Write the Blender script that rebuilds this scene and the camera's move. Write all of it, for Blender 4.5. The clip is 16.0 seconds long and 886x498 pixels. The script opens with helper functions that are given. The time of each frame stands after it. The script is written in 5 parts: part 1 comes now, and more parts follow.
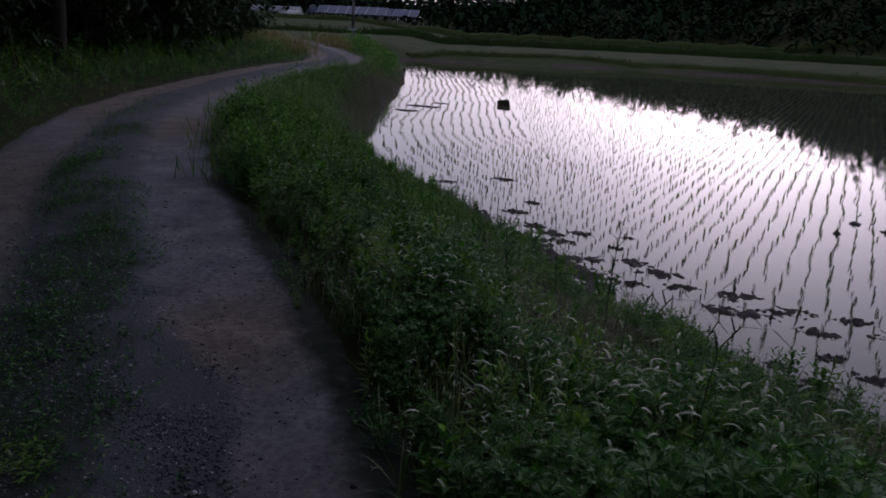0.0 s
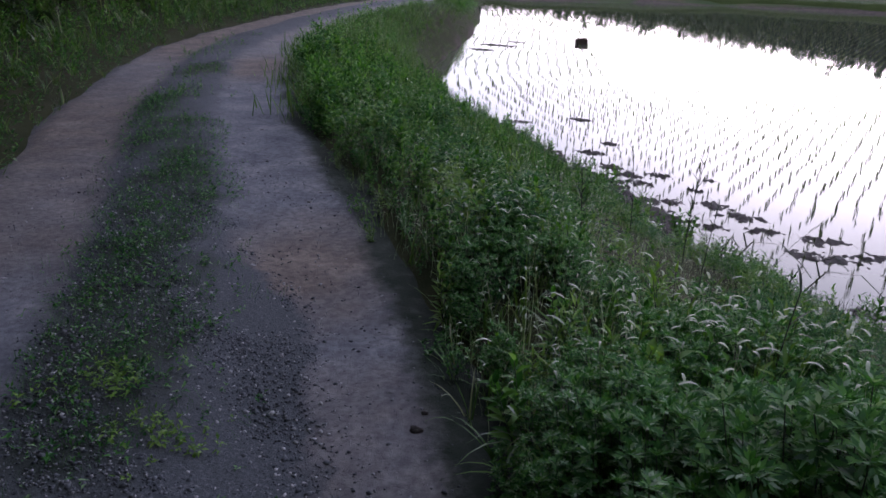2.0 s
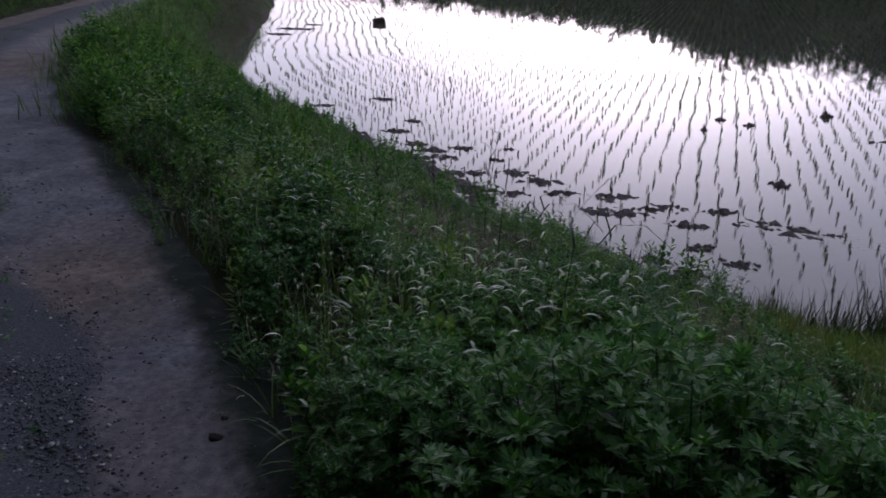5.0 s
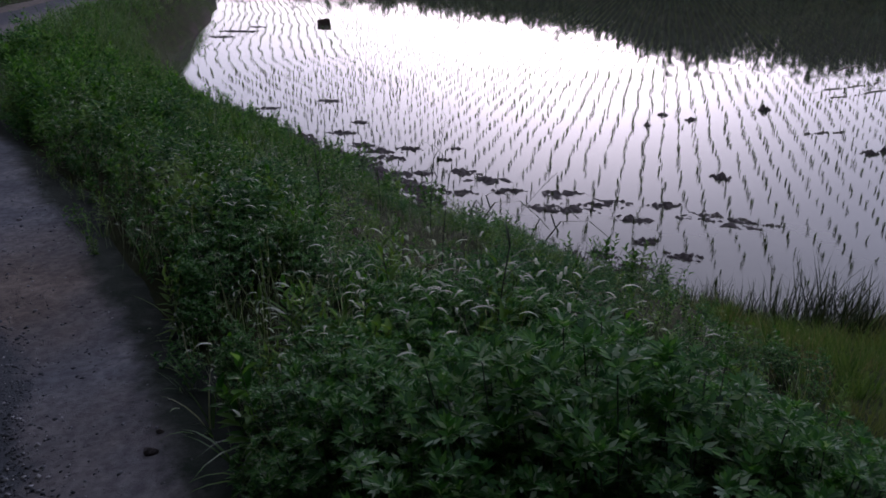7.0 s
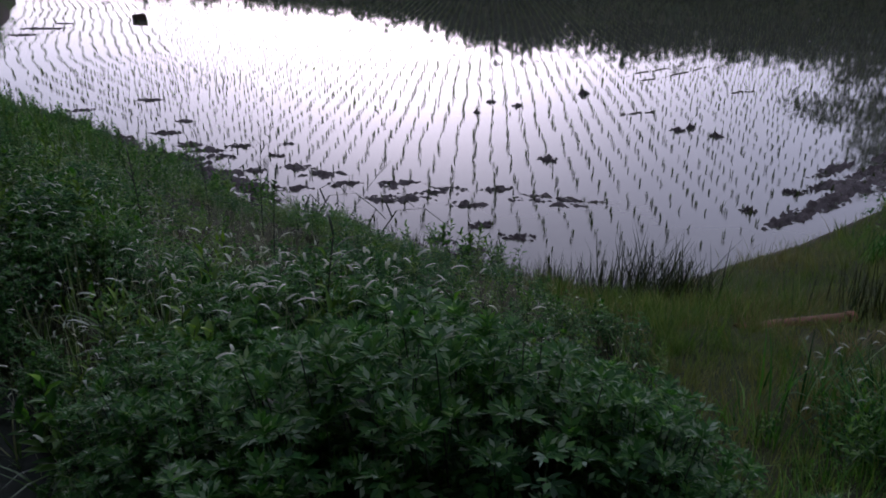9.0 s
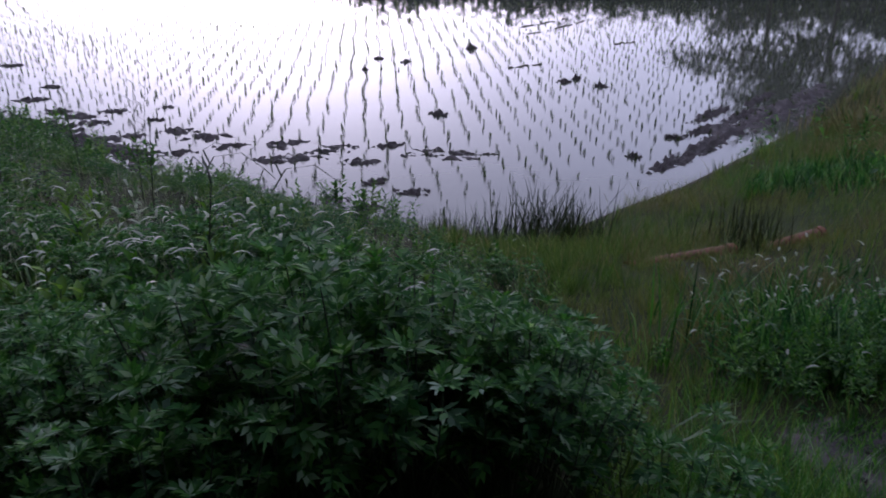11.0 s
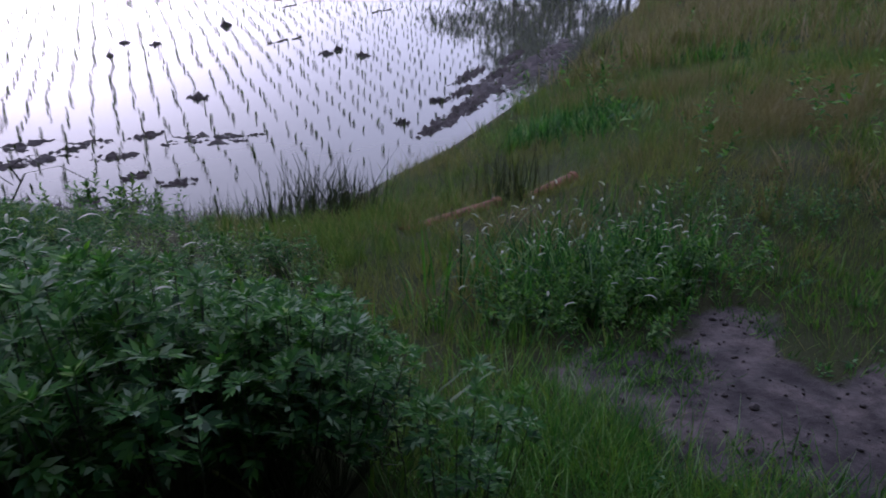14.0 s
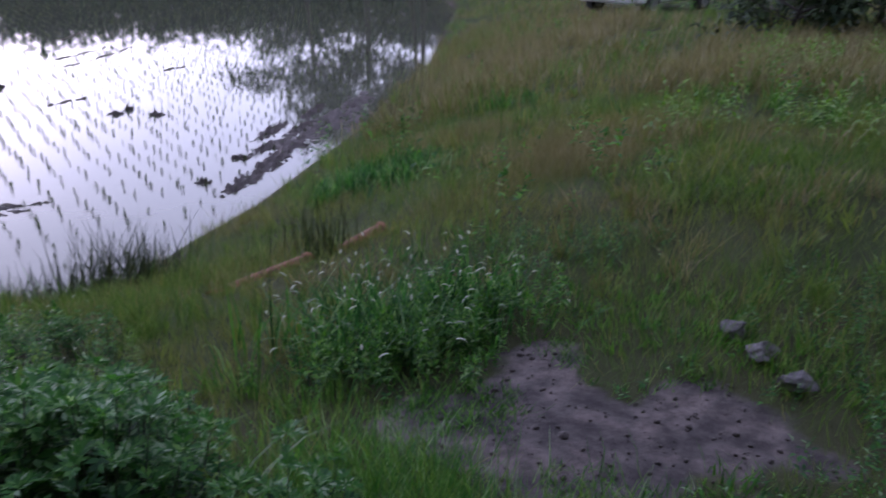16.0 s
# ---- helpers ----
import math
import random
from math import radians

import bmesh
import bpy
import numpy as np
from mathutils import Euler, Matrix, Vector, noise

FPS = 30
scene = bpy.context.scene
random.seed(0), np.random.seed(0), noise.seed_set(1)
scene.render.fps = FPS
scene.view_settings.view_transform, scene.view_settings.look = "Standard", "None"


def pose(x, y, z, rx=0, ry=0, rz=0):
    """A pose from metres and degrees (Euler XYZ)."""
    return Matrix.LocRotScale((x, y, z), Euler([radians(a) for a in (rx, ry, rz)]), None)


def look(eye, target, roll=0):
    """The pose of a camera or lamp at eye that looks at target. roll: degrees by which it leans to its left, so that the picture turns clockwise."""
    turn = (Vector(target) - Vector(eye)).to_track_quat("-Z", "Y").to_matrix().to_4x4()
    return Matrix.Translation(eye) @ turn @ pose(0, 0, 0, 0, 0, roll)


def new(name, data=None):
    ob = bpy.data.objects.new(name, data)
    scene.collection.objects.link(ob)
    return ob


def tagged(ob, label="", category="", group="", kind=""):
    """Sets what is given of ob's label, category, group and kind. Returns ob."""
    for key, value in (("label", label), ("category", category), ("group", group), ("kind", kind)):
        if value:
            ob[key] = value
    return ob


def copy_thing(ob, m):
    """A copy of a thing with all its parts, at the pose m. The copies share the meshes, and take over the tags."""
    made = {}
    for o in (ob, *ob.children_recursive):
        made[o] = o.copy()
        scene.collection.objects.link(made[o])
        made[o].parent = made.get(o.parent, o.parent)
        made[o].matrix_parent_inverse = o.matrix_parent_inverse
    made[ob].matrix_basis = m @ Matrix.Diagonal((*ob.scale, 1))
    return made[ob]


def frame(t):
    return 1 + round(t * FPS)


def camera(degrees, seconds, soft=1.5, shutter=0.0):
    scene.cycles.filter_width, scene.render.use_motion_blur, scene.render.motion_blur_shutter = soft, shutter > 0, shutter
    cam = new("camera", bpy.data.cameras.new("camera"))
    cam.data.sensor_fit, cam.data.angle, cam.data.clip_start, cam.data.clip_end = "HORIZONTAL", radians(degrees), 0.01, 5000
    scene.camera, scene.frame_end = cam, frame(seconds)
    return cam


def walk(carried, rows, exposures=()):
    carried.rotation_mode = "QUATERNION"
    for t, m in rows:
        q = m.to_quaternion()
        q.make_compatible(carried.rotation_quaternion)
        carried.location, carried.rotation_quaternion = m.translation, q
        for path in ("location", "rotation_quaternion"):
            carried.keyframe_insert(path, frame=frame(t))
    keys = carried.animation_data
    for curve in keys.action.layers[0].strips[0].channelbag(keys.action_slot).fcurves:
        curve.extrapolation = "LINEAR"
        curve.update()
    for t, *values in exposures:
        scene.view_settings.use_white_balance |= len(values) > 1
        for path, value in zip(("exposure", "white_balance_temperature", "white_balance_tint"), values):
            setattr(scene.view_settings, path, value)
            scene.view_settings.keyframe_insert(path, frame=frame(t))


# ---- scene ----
FOV, W = 59.5, -1.42            # lens; level of the paddy's water, the lane's surface being 0
cam = camera(FOV, 16.0, soft=1.6, shutter=0.5)
PATH = [
    (0, (0.305, 0.129, 1.499), (0.198, 2.047, 0.944), 2.7),
    (0.5, (0.297, 0.135, 1.484), (0.126, 2.047, 0.921), 2.3),
    (1, (0.295, 0.131, 1.478), (0.068, 2.028, 0.885), 2.2),
    (1.5, (0.297, 0.125, 1.467), (0.034, 1.996, 0.813), 2.1),
    (2, (0.305, 0.131, 1.456), (0.023, 1.983, 0.755), 1.8),
    (2.5, (0.32, 0.135, 1.453), (0.048, 1.98, 0.731), 1.4),
    (3, (0.33, 0.148, 1.447), (0.111, 1.994, 0.709), 1.1),
    (3.5, (0.351, 0.161, 1.444), (0.215, 2.012, 0.698), 0.8),
    (4, (0.372, 0.167, 1.446), (0.339, 2.023, 0.701), 0.8),
    (4.5, (0.4, 0.178, 1.446), (0.475, 2.035, 0.707), 0.4),
    (5, (0.426, 0.183, 1.444), (0.594, 2.037, 0.71), 0.5),
    (7.5, (0.503, 0.191, 1.444), (0.866, 2.016, 0.711), -0.0),
    (8, (0.528, 0.188, 1.447), (1.019, 1.984, 0.718), 0.2),
    (10.5, (0.575, 0.23, 1.338), (1.393, 1.865, 0.528), 0.5),
    (11, (0.591, 0.226, 1.333), (1.478, 1.812, 0.499), 0.6),
    (11.5, (0.607, 0.219, 1.335), (1.578, 1.745, 0.483), 0.3),
    (12, (0.626, 0.215, 1.331), (1.698, 1.665, 0.465), 0.4),
    (12.5, (0.638, 0.208, 1.332), (1.782, 1.596, 0.457), 0.2),
    (13, (0.65, 0.204, 1.332), (1.828, 1.558, 0.449), -0.4),
    (13.5, (0.663, 0.204, 1.329), (1.89, 1.509, 0.44), -0.2),
    (14, (0.683, 0.205, 1.324), (1.974, 1.445, 0.432), 0.2),
    (14.5, (0.692, 0.201, 1.325), (2.033, 1.379, 0.424), 0.2),
    (15, (0.689, 0.198, 1.332), (2.075, 1.339, 0.451), 0.1),
    (15.5, (0.7, 0.19, 1.335), (2.2, 1.225, 0.513), 0.6),
    (16, (0.705, 0.183, 1.338), (2.318, 1.082, 0.57), 1.6),
]
EXPOSURES = [(0.0, 1.0, 6600, 13), (0.5, 1.45, 6600, 13), (1.0, 1.8, 6550, 12), (1.5, 2.4, 6500, 11), (3.5, 2.75, 6400, 10), (5.0, 1.75, 6450, 11), (8.0, 1.75, 6400, 11), (10.5, 2.05, 6100, 14), (12.5, 2.4, 6000, 14), (14.0, 2.5, 6000, 15), (15.0, 2.75, 6100, 16), (16.0, 2.95, 6050, 16)]
walk(cam, [(t, look(eye, target, roll)) for t, eye, target, roll in PATH], EXPOSURES)

# ---- sky and sun: dusk, the sun gone behind the wooded hill beyond the paddy ----
SUN_AZ, SUN_EL = 18.0, 3.0      # degrees to the right of +y, above the horizon
world = bpy.data.worlds.new("world")
scene.world = world
world.use_nodes = True
wn, wl = world.node_tree.nodes, world.node_tree.links
sky = wn.new("ShaderNodeTexSky")
sky.sky_type, sky.sun_disc = "NISHITA", False
sky.sun_elevation, sky.sun_rotation = radians(SUN_EL), radians(SUN_AZ)
sky.air_density, sky.dust_density, sky.ozone_density = 1.0, 2.5, 3.0
soft = wn.new("ShaderNodeHueSaturation")                 # hazy, washed-out evening colours
soft.inputs["Saturation"].default_value = 0.35
tinge = wn.new("ShaderNodeMix")
tinge.data_type, tinge.blend_type = "RGBA", "MULTIPLY"
tinge.inputs["Factor"].default_value = 1.0
tinge.inputs["B"].default_value = (0.98, 0.95, 1.24, 1)
wl.new(sky.outputs["Color"], soft.inputs["Color"])
wl.new(soft.outputs["Color"], tinge.inputs["A"])
veil = wn.new("ShaderNodeMix")                           # thin even cloud before the clear sky
veil.data_type = "RGBA"
veil.inputs["Factor"].default_value = 0.37
veil.inputs["B"].default_value = (2.5, 2.5, 3.2, 1)
wl.new(tinge.outputs["Result"], veil.inputs["A"])
wl.new(veil.outputs["Result"], wn["Background"].inputs["Color"])
wn["Background"].inputs["Strength"].default_value = 0.15
sun_lamp = new("sun", bpy.data.lights.new("sun", "SUN"))
sun_lamp.data.energy, sun_lamp.data.angle, sun_lamp.data.color = 1.0, radians(3), (1.0, 0.85, 0.75)
a, e = radians(SUN_AZ), radians(SUN_EL)
sun_lamp.matrix_world = look((0, 0, 40), (-math.sin(a) * math.cos(e), -math.cos(a) * math.cos(e), 40 - math.sin(e)))

rng = np.random.default_rng(7)


# ---- materials ----
def material(name, rough=0.8):
    m = bpy.data.materials.new(name)
    m.use_nodes = True
    nt = m.node_tree
    b = nt.nodes["Principled BSDF"]
    b.inputs["Roughness"].default_value = rough
    return m, nt, b


def node(nt, kind, **kw):
    n = nt.nodes.new(kind)
    for k, v in kw.items():
        n.inputs[k].default_value = v
    return n


def noise_tex(nt, scale, detail=6.0, rough=0.6, coords=None):
    n = node(nt, "ShaderNodeTexNoise", Scale=scale, Detail=detail, Roughness=rough)
    if coords is None:
        coords = nt.nodes.new("ShaderNodeNewGeometry").outputs["Position"]
    nt.links.new(coords, n.inputs["Vector"])
    return n.outputs["Fac"]


def ramp(nt, fac, stops):
    r = nt.nodes.new("ShaderNodeValToRGB")
    el = r.color_ramp.elements
    while len(el) < len(stops):
        el.new(0.5)
    for x, (p, c) in zip(el, stops):
        x.position, x.color = p, (*c, 1)
    nt.links.new(fac, r.inputs["Fac"])
    return r.outputs["Color"]


def mix(nt, fac, a, b, blend="MIX"):
    n = nt.nodes.new("ShaderNodeMix")
    n.data_type, n.blend_type = "RGBA", blend
    for sock, v in (("Factor", fac), ("A", a), ("B", b)):
        if isinstance(v, (int, float)):
            n.inputs[sock].default_value = v if sock == "Factor" else (v, v, v, 1)
        elif isinstance(v, tuple):
            n.inputs[sock].default_value = (*v, 1)
        else:
            nt.links.new(v, n.inputs[sock])
    return n.outputs["Result"]


def bump(nt, b, height, strength=0.5, distance=0.01):
    n = node(nt, "ShaderNodeBump", Strength=strength, Distance=distance)
    nt.links.new(height, n.inputs["Height"])
    nt.links.new(n.outputs["Normal"], b.inputs["Normal"])


def leaf_material(name, dark, mid, light, rough=0.42, through_light=0.25, stray=None, gloss=0.26, patch=None, stray_from=0.91):
    """Foliage: colour differs from leaf to leaf, some light comes through."""
    m, nt, b = material(name, rough)
    g = nt.nodes.new("ShaderNodeNewGeometry")
    o = nt.nodes.new("ShaderNodeObjectInfo")
    add = nt.nodes.new("ShaderNodeMath")
    add.operation = "FRACT"
    s = nt.nodes.new("ShaderNodeMath")
    nt.links.new(g.outputs["Random Per Island"], s.inputs[0])
    nt.links.new(o.outputs["Random"], s.inputs[1])
    nt.links.new(s.outputs[0], add.inputs[0])
    stops = [(0.0, dark), (0.45, mid), (0.9, light)]
    # pale stray leaves: silvery undersides, and highlights put into the colour
    if stray:
        stops[2] = (stray_from - 0.01, light)
        stops += [(stray_from, light), (min(stray_from + 0.05, 0.97), stray)]
    c = ramp(nt, add.outputs[0], stops)
    c = mix(nt, noise_tex(nt, 1.3, 3.0), c, mix(nt, 1.0, c, (0.55, 0.62, 0.5), "MULTIPLY"))
    if patch:                                            # withered or lush stretches
        c = mix(nt, ramp(nt, noise_tex(nt, 0.75, 5.0, 0.6), [(0.48, (0, 0, 0)), (0.66, (0.75, 0.75, 0.75))]), c, patch)
    c = mix(nt, mix(nt, 0.5, noise_tex(nt, 60.0, 2.0), 0.5), c, mix(nt, 1.0, c, (1.25, 1.25, 1.1), "MULTIPLY"))
    nt.links.new(c, b.inputs["Base Color"])
    b.inputs["Specular IOR Level"].default_value = gloss
    t = nt.nodes.new("ShaderNodeBsdfTranslucent")
    nt.links.new(mix(nt, 1.0, c, (1.3, 1.5, 0.6), "MULTIPLY"), t.inputs["Color"])
    ms = nt.nodes.new("ShaderNodeMixShader")
    ms.inputs["Fac"].default_value = through_light
    nt.links.new(b.outputs[0], ms.inputs[1])
    nt.links.new(t.outputs[0], ms.inputs[2])
    nt.links.new(ms.outputs[0], nt.nodes["Material Output"].inputs["Surface"])
    return m


def plain(name, c1, c2, scale, rough=0.8, bump_strength=0.4, bump_size=0.01, metal=0.0, fine=None):
    """A worn surface: two colours in soft patches with a finer grain over them."""
    m, nt, b = material(name, rough)
    co = nt.nodes.new("ShaderNodeTexCoord").outputs["Object"]
    f = noise_tex(nt, scale, 6.0, 0.65, co)
    c = ramp(nt, f, [(0.3, c1), (0.7, c2)])
    g = noise_tex(nt, fine or scale * 9, 4.0, 0.7, co)
    c = mix(nt, g, mix(nt, 1.0, c, (0.7, 0.7, 0.7), "MULTIPLY"), c)
    nt.links.new(c, b.inputs["Base Color"])
    b.inputs["Metallic"].default_value = metal
    bump(nt, b, g, bump_strength, bump_size)
    return m


MUGWORT = leaf_material("mugwort_leaf", (0.01, 0.045, 0.018), (0.028, 0.108, 0.035), (0.085, 0.22, 0.062), 0.5, 0.42, (0.2, 0.3, 0.21), 0.16, None, 0.86)
# lighter copy of mugwort_leaf: light on the plant tops put into the colour
MUGWORT_LIT = leaf_material("lit_mugwort_leaf", (0.022, 0.088, 0.028), (0.055, 0.17, 0.046), (0.115, 0.255, 0.075), 0.5, 0.42, (0.27, 0.37, 0.29), 0.18, None, 0.82)
WEED = leaf_material("weed_leaf", (0.014, 0.058, 0.012), (0.042, 0.135, 0.024), (0.12, 0.265, 0.045), 0.5, 0.42, (0.2, 0.31, 0.15), 0.18, None, 0.86)
GRASS = leaf_material("grass_blade", (0.03, 0.08, 0.017), (0.065, 0.145, 0.028), (0.13, 0.22, 0.05), 0.33, 0.3, (0.25, 0.26, 0.17), 0.5)
SLOPE = leaf_material("slope_grass_blade", (0.058, 0.11, 0.033), (0.1, 0.17, 0.052), (0.18, 0.23, 0.09), 0.6, 0.35, (0.26, 0.22, 0.14), 0.12, (0.18, 0.15, 0.085))
STRAW = leaf_material("pale_grass_blade", (0.14, 0.12, 0.075), (0.21, 0.17, 0.11), (0.28, 0.235, 0.165), 0.6, 0.25, None, 0.15)
PLUME = leaf_material("white_grass_plume", (0.16, 0.19, 0.17), (0.25, 0.28, 0.26), (0.4, 0.41, 0.4), 0.6, 0.3)
# pale colour of the painted glints on the bank, and of some pale blades
SILVER = leaf_material("silvery_blade_and_glint", (0.2, 0.25, 0.19), (0.32, 0.37, 0.3), (0.5, 0.53, 0.47), 0.4, 0.3, None, 0.4)
RUSH = leaf_material("rush_stalk", (0.014, 0.026, 0.012), (0.026, 0.042, 0.016), (0.055, 0.065, 0.024), 0.45, 0.1)
RICE = leaf_material("rice_seedling_blade", (0.03, 0.046, 0.017), (0.05, 0.072, 0.024), (0.078, 0.105, 0.033), 0.5, 0.2)
LIME = leaf_material("young_shoot_leaf", (0.07, 0.15, 0.03), (0.115, 0.215, 0.04), (0.175, 0.285, 0.062), 0.45, 0.35)
TREE_LEAF = leaf_material("tree_leaf", (0.012, 0.024, 0.014), (0.022, 0.042, 0.02), (0.04, 0.065, 0.026), 0.5, 0.15)
WOOD_LEAF = leaf_material("forest_leaf", (0.01, 0.021, 0.013), (0.015, 0.029, 0.016), (0.02, 0.036, 0.02), 0.9, 0.02, None, 0.03)
FAR_GRASS = leaf_material("far_grass_blade", (0.02, 0.036, 0.014), (0.032, 0.052, 0.018), (0.05, 0.066, 0.026), 0.8, 0.1, None, 0.05)
STEM = plain("plant_stem", (0.015, 0.035, 0.012), (0.03, 0.05, 0.02), 30, 0.6)
BARK = plain("bark", (0.03, 0.024, 0.02), (0.07, 0.06, 0.05), 6, 0.9, 0.8, 0.03)
MUD = plain("wet_mud", (0.035, 0.028, 0.028), (0.075, 0.058, 0.055), 5, 0.75, 0.9, 0.02)
STONE = plain("grey_stone", (0.16, 0.16, 0.18), (0.3, 0.29, 0.3), 9, 0.85, 0.6, 0.006)
RUST = plain("orange_clay_pipe", (0.06, 0.03, 0.02), (0.3, 0.115, 0.055), 22, 0.75, 0.5, 0.004)
CONCRETE = plain("concrete", (0.055, 0.055, 0.06), (0.19, 0.18, 0.19), 14, 0.9, 0.9, 0.01)
DARKWOOD = plain("dark_wet_wood", (0.03, 0.02, 0.015), (0.07, 0.04, 0.025), 8, 0.7)
STRAWDRY = plain("sodden_straw", (0.04, 0.035, 0.03), (0.1, 0.085, 0.06), 12, 0.8)


def gravel_material():
    m, nt, b = material("gravel", 0.85)
    g = nt.nodes.new("ShaderNodeNewGeometry")
    c = ramp(nt, g.outputs["Random Per Island"], [(0.0, (0.04, 0.047, 0.058)), (0.5, (0.085, 0.093, 0.108)), (0.85, (0.15, 0.158, 0.175)), (0.95, (0.42, 0.42, 0.43))])
    f = noise_tex(nt, 220.0, 3.0)
    nt.links.new(mix(nt, f, mix(nt, 1.0, c, (0.65, 0.65, 0.65), "MULTIPLY"), c), b.inputs["Base Color"])
    bump(nt, b, f, 0.4, 0.002)
    return m


GRAVEL = gravel_material()


def zone_channels(nt):
    at = nt.nodes.new("ShaderNodeAttribute")
    at.attribute_name = "zone"
    s = nt.nodes.new("ShaderNodeSeparateColor")
    nt.links.new(at.outputs["Color"], s.inputs[0])
    return s.outputs


def edged(nt, fac, scale, amount=0.9, soft_edge=0.15):
    """A soft mask broken up by noise, so that its edge is ragged."""
    n = noise_tex(nt, scale, 8.0, 0.7)
    m1 = nt.nodes.new("ShaderNodeMath")
    m1.operation = "SUBTRACT"
    nt.links.new(n, m1.inputs[0])
    m1.inputs[1].default_value = 0.5
    m2 = nt.nodes.new("ShaderNodeMath")
    m2.operation = "MULTIPLY_ADD"
    nt.links.new(m1.outputs[0], m2.inputs[0])
    m2.inputs[1].default_value = amount
    nt.links.new(fac, m2.inputs[2])
    r = nt.nodes.new("ShaderNodeMapRange")
    r.inputs["From Min"].default_value, r.inputs["From Max"].default_value = 0.5 - soft_edge, 0.5 + soft_edge
    nt.links.new(m2.outputs[0], r.inputs["Value"])
    return r.outputs[0]


def ground_material():
    """Dark soil under the weeds; zone: red bare sand, green short field grass, blue wet mud."""
    m, nt, b = material("ground_soil", 0.95)
    b.inputs["Specular IOR Level"].default_value = 0.08
    z = zone_channels(nt)
    soil = ramp(nt, noise_tex(nt, 2.2), [(0.3, (0.02, 0.026, 0.012)), (0.55, (0.035, 0.04, 0.018)), (0.75, (0.05, 0.042, 0.028))])
    sand = ramp(nt, noise_tex(nt, 5.0, 8.0), [(0.3, (0.05, 0.046, 0.046)), (0.5, (0.1, 0.089, 0.087)), (0.7, (0.18, 0.152, 0.142))])
    sand = mix(nt, edged(nt, noise_tex(nt, 11.0, 4.0), 30.0, 0.4), sand, mix(nt, 1.0, sand, (0.45, 0.45, 0.47), "MULTIPLY"))
    field = ramp(nt, noise_tex(nt, 0.5, 8.0), [(0.3, (0.026, 0.045, 0.018)), (0.48, (0.04, 0.058, 0.022)), (0.62, (0.062, 0.062, 0.034)), (0.75, (0.045, 0.064, 0.024))])
    wet = ramp(nt, noise_tex(nt, 4.0), [(0.3, (0.04, 0.033, 0.03)), (0.7, (0.085, 0.068, 0.06))])
    c = mix(nt, edged(nt, z[1], 0.6), soil, field)
    c = mix(nt, edged(nt, z[0], 4.0, 1.3), c, sand)
    c = mix(nt, edged(nt, z[2], 4.0), c, wet)
    nt.links.new(c, b.inputs["Base Color"])
    bump(nt, b, noise_tex(nt, 35.0, 8.0, 0.7), 0.7, 0.02)
    return m


def lane_material():
    """Wheel ruts of trodden sand; zone: red the ruts, green the grown middle strip and the shade painted along the
    right edge, blue loose gravel; sand: where the sand is pinkish.
    """
    m, nt, b = material("lane_surface", 0.9)
    b.inputs["Specular IOR Level"].default_value = 0.2
    z = zone_channels(nt)
    at = nt.nodes.new("ShaderNodeAttribute")
    at.attribute_name = "sand"
    grit = ramp(nt, noise_tex(nt, 90.0, 6.0, 0.7), [(0.3, (0.03, 0.035, 0.042)), (0.55, (0.068, 0.075, 0.084)), (0.75, (0.15, 0.155, 0.165))])
    cool = ramp(nt, noise_tex(nt, 2.3, 9.0, 0.65), [(0.3, (0.09, 0.1, 0.12)), (0.5, (0.16, 0.166, 0.184)), (0.7, (0.25, 0.245, 0.255))])
    warm = ramp(nt, noise_tex(nt, 3.1, 9.0, 0.62), [(0.3, (0.105, 0.092, 0.085)), (0.5, (0.165, 0.138, 0.12)), (0.7, (0.235, 0.195, 0.17))])
    sand = mix(nt, edged(nt, at.outputs["Fac"], 2.6, 1.0, 0.42), cool, warm)
    sand = mix(nt, edged(nt, noise_tex(nt, 26.0, 3.0), 60.0, 0.35), sand, mix(nt, 1.0, sand, (0.6, 0.6, 0.62), "MULTIPLY"))
    sand = mix(nt, ramp(nt, noise_tex(nt, 45.0, 2.0), [(0.66, (0, 0, 0)), (0.7, (0.8, 0.8, 0.8))]), sand, (0.045, 0.042, 0.042))
    green = ramp(nt, noise_tex(nt, 9.0, 6.0), [(0.35, (0.012, 0.02, 0.013)), (0.6, (0.026, 0.033, 0.026)), (0.75, (0.06, 0.062, 0.062))])
    c = mix(nt, edged(nt, z[0], 4.0, 1.3, 0.3), grit, sand)
    c = mix(nt, edged(nt, z[2], 5.0, 1.3), c, grit)
    c = mix(nt, edged(nt, z[1], 5.0, 1.5, 0.3), c, green)
    nt.links.new(c, b.inputs["Base Color"])
    bump(nt, b, noise_tex(nt, 70.0, 8.0, 0.75), 0.6, 0.012)
    return m


def water_material():
    m, nt, b = material("paddy_water", 0.03)
    nt.links.new(ramp(nt, noise_tex(nt, 0.8, 6.0), [(0.3, (0.06, 0.066, 0.05)), (0.7, (0.085, 0.088, 0.066))]), b.inputs["Base Color"])
    b.inputs["Specular IOR Level"].default_value = 0.8
    b.inputs["IOR"].default_value = 1.33
    bump(nt, b, noise_tex(nt, 5.0, 2.0), 0.05, 0.006)
    return m


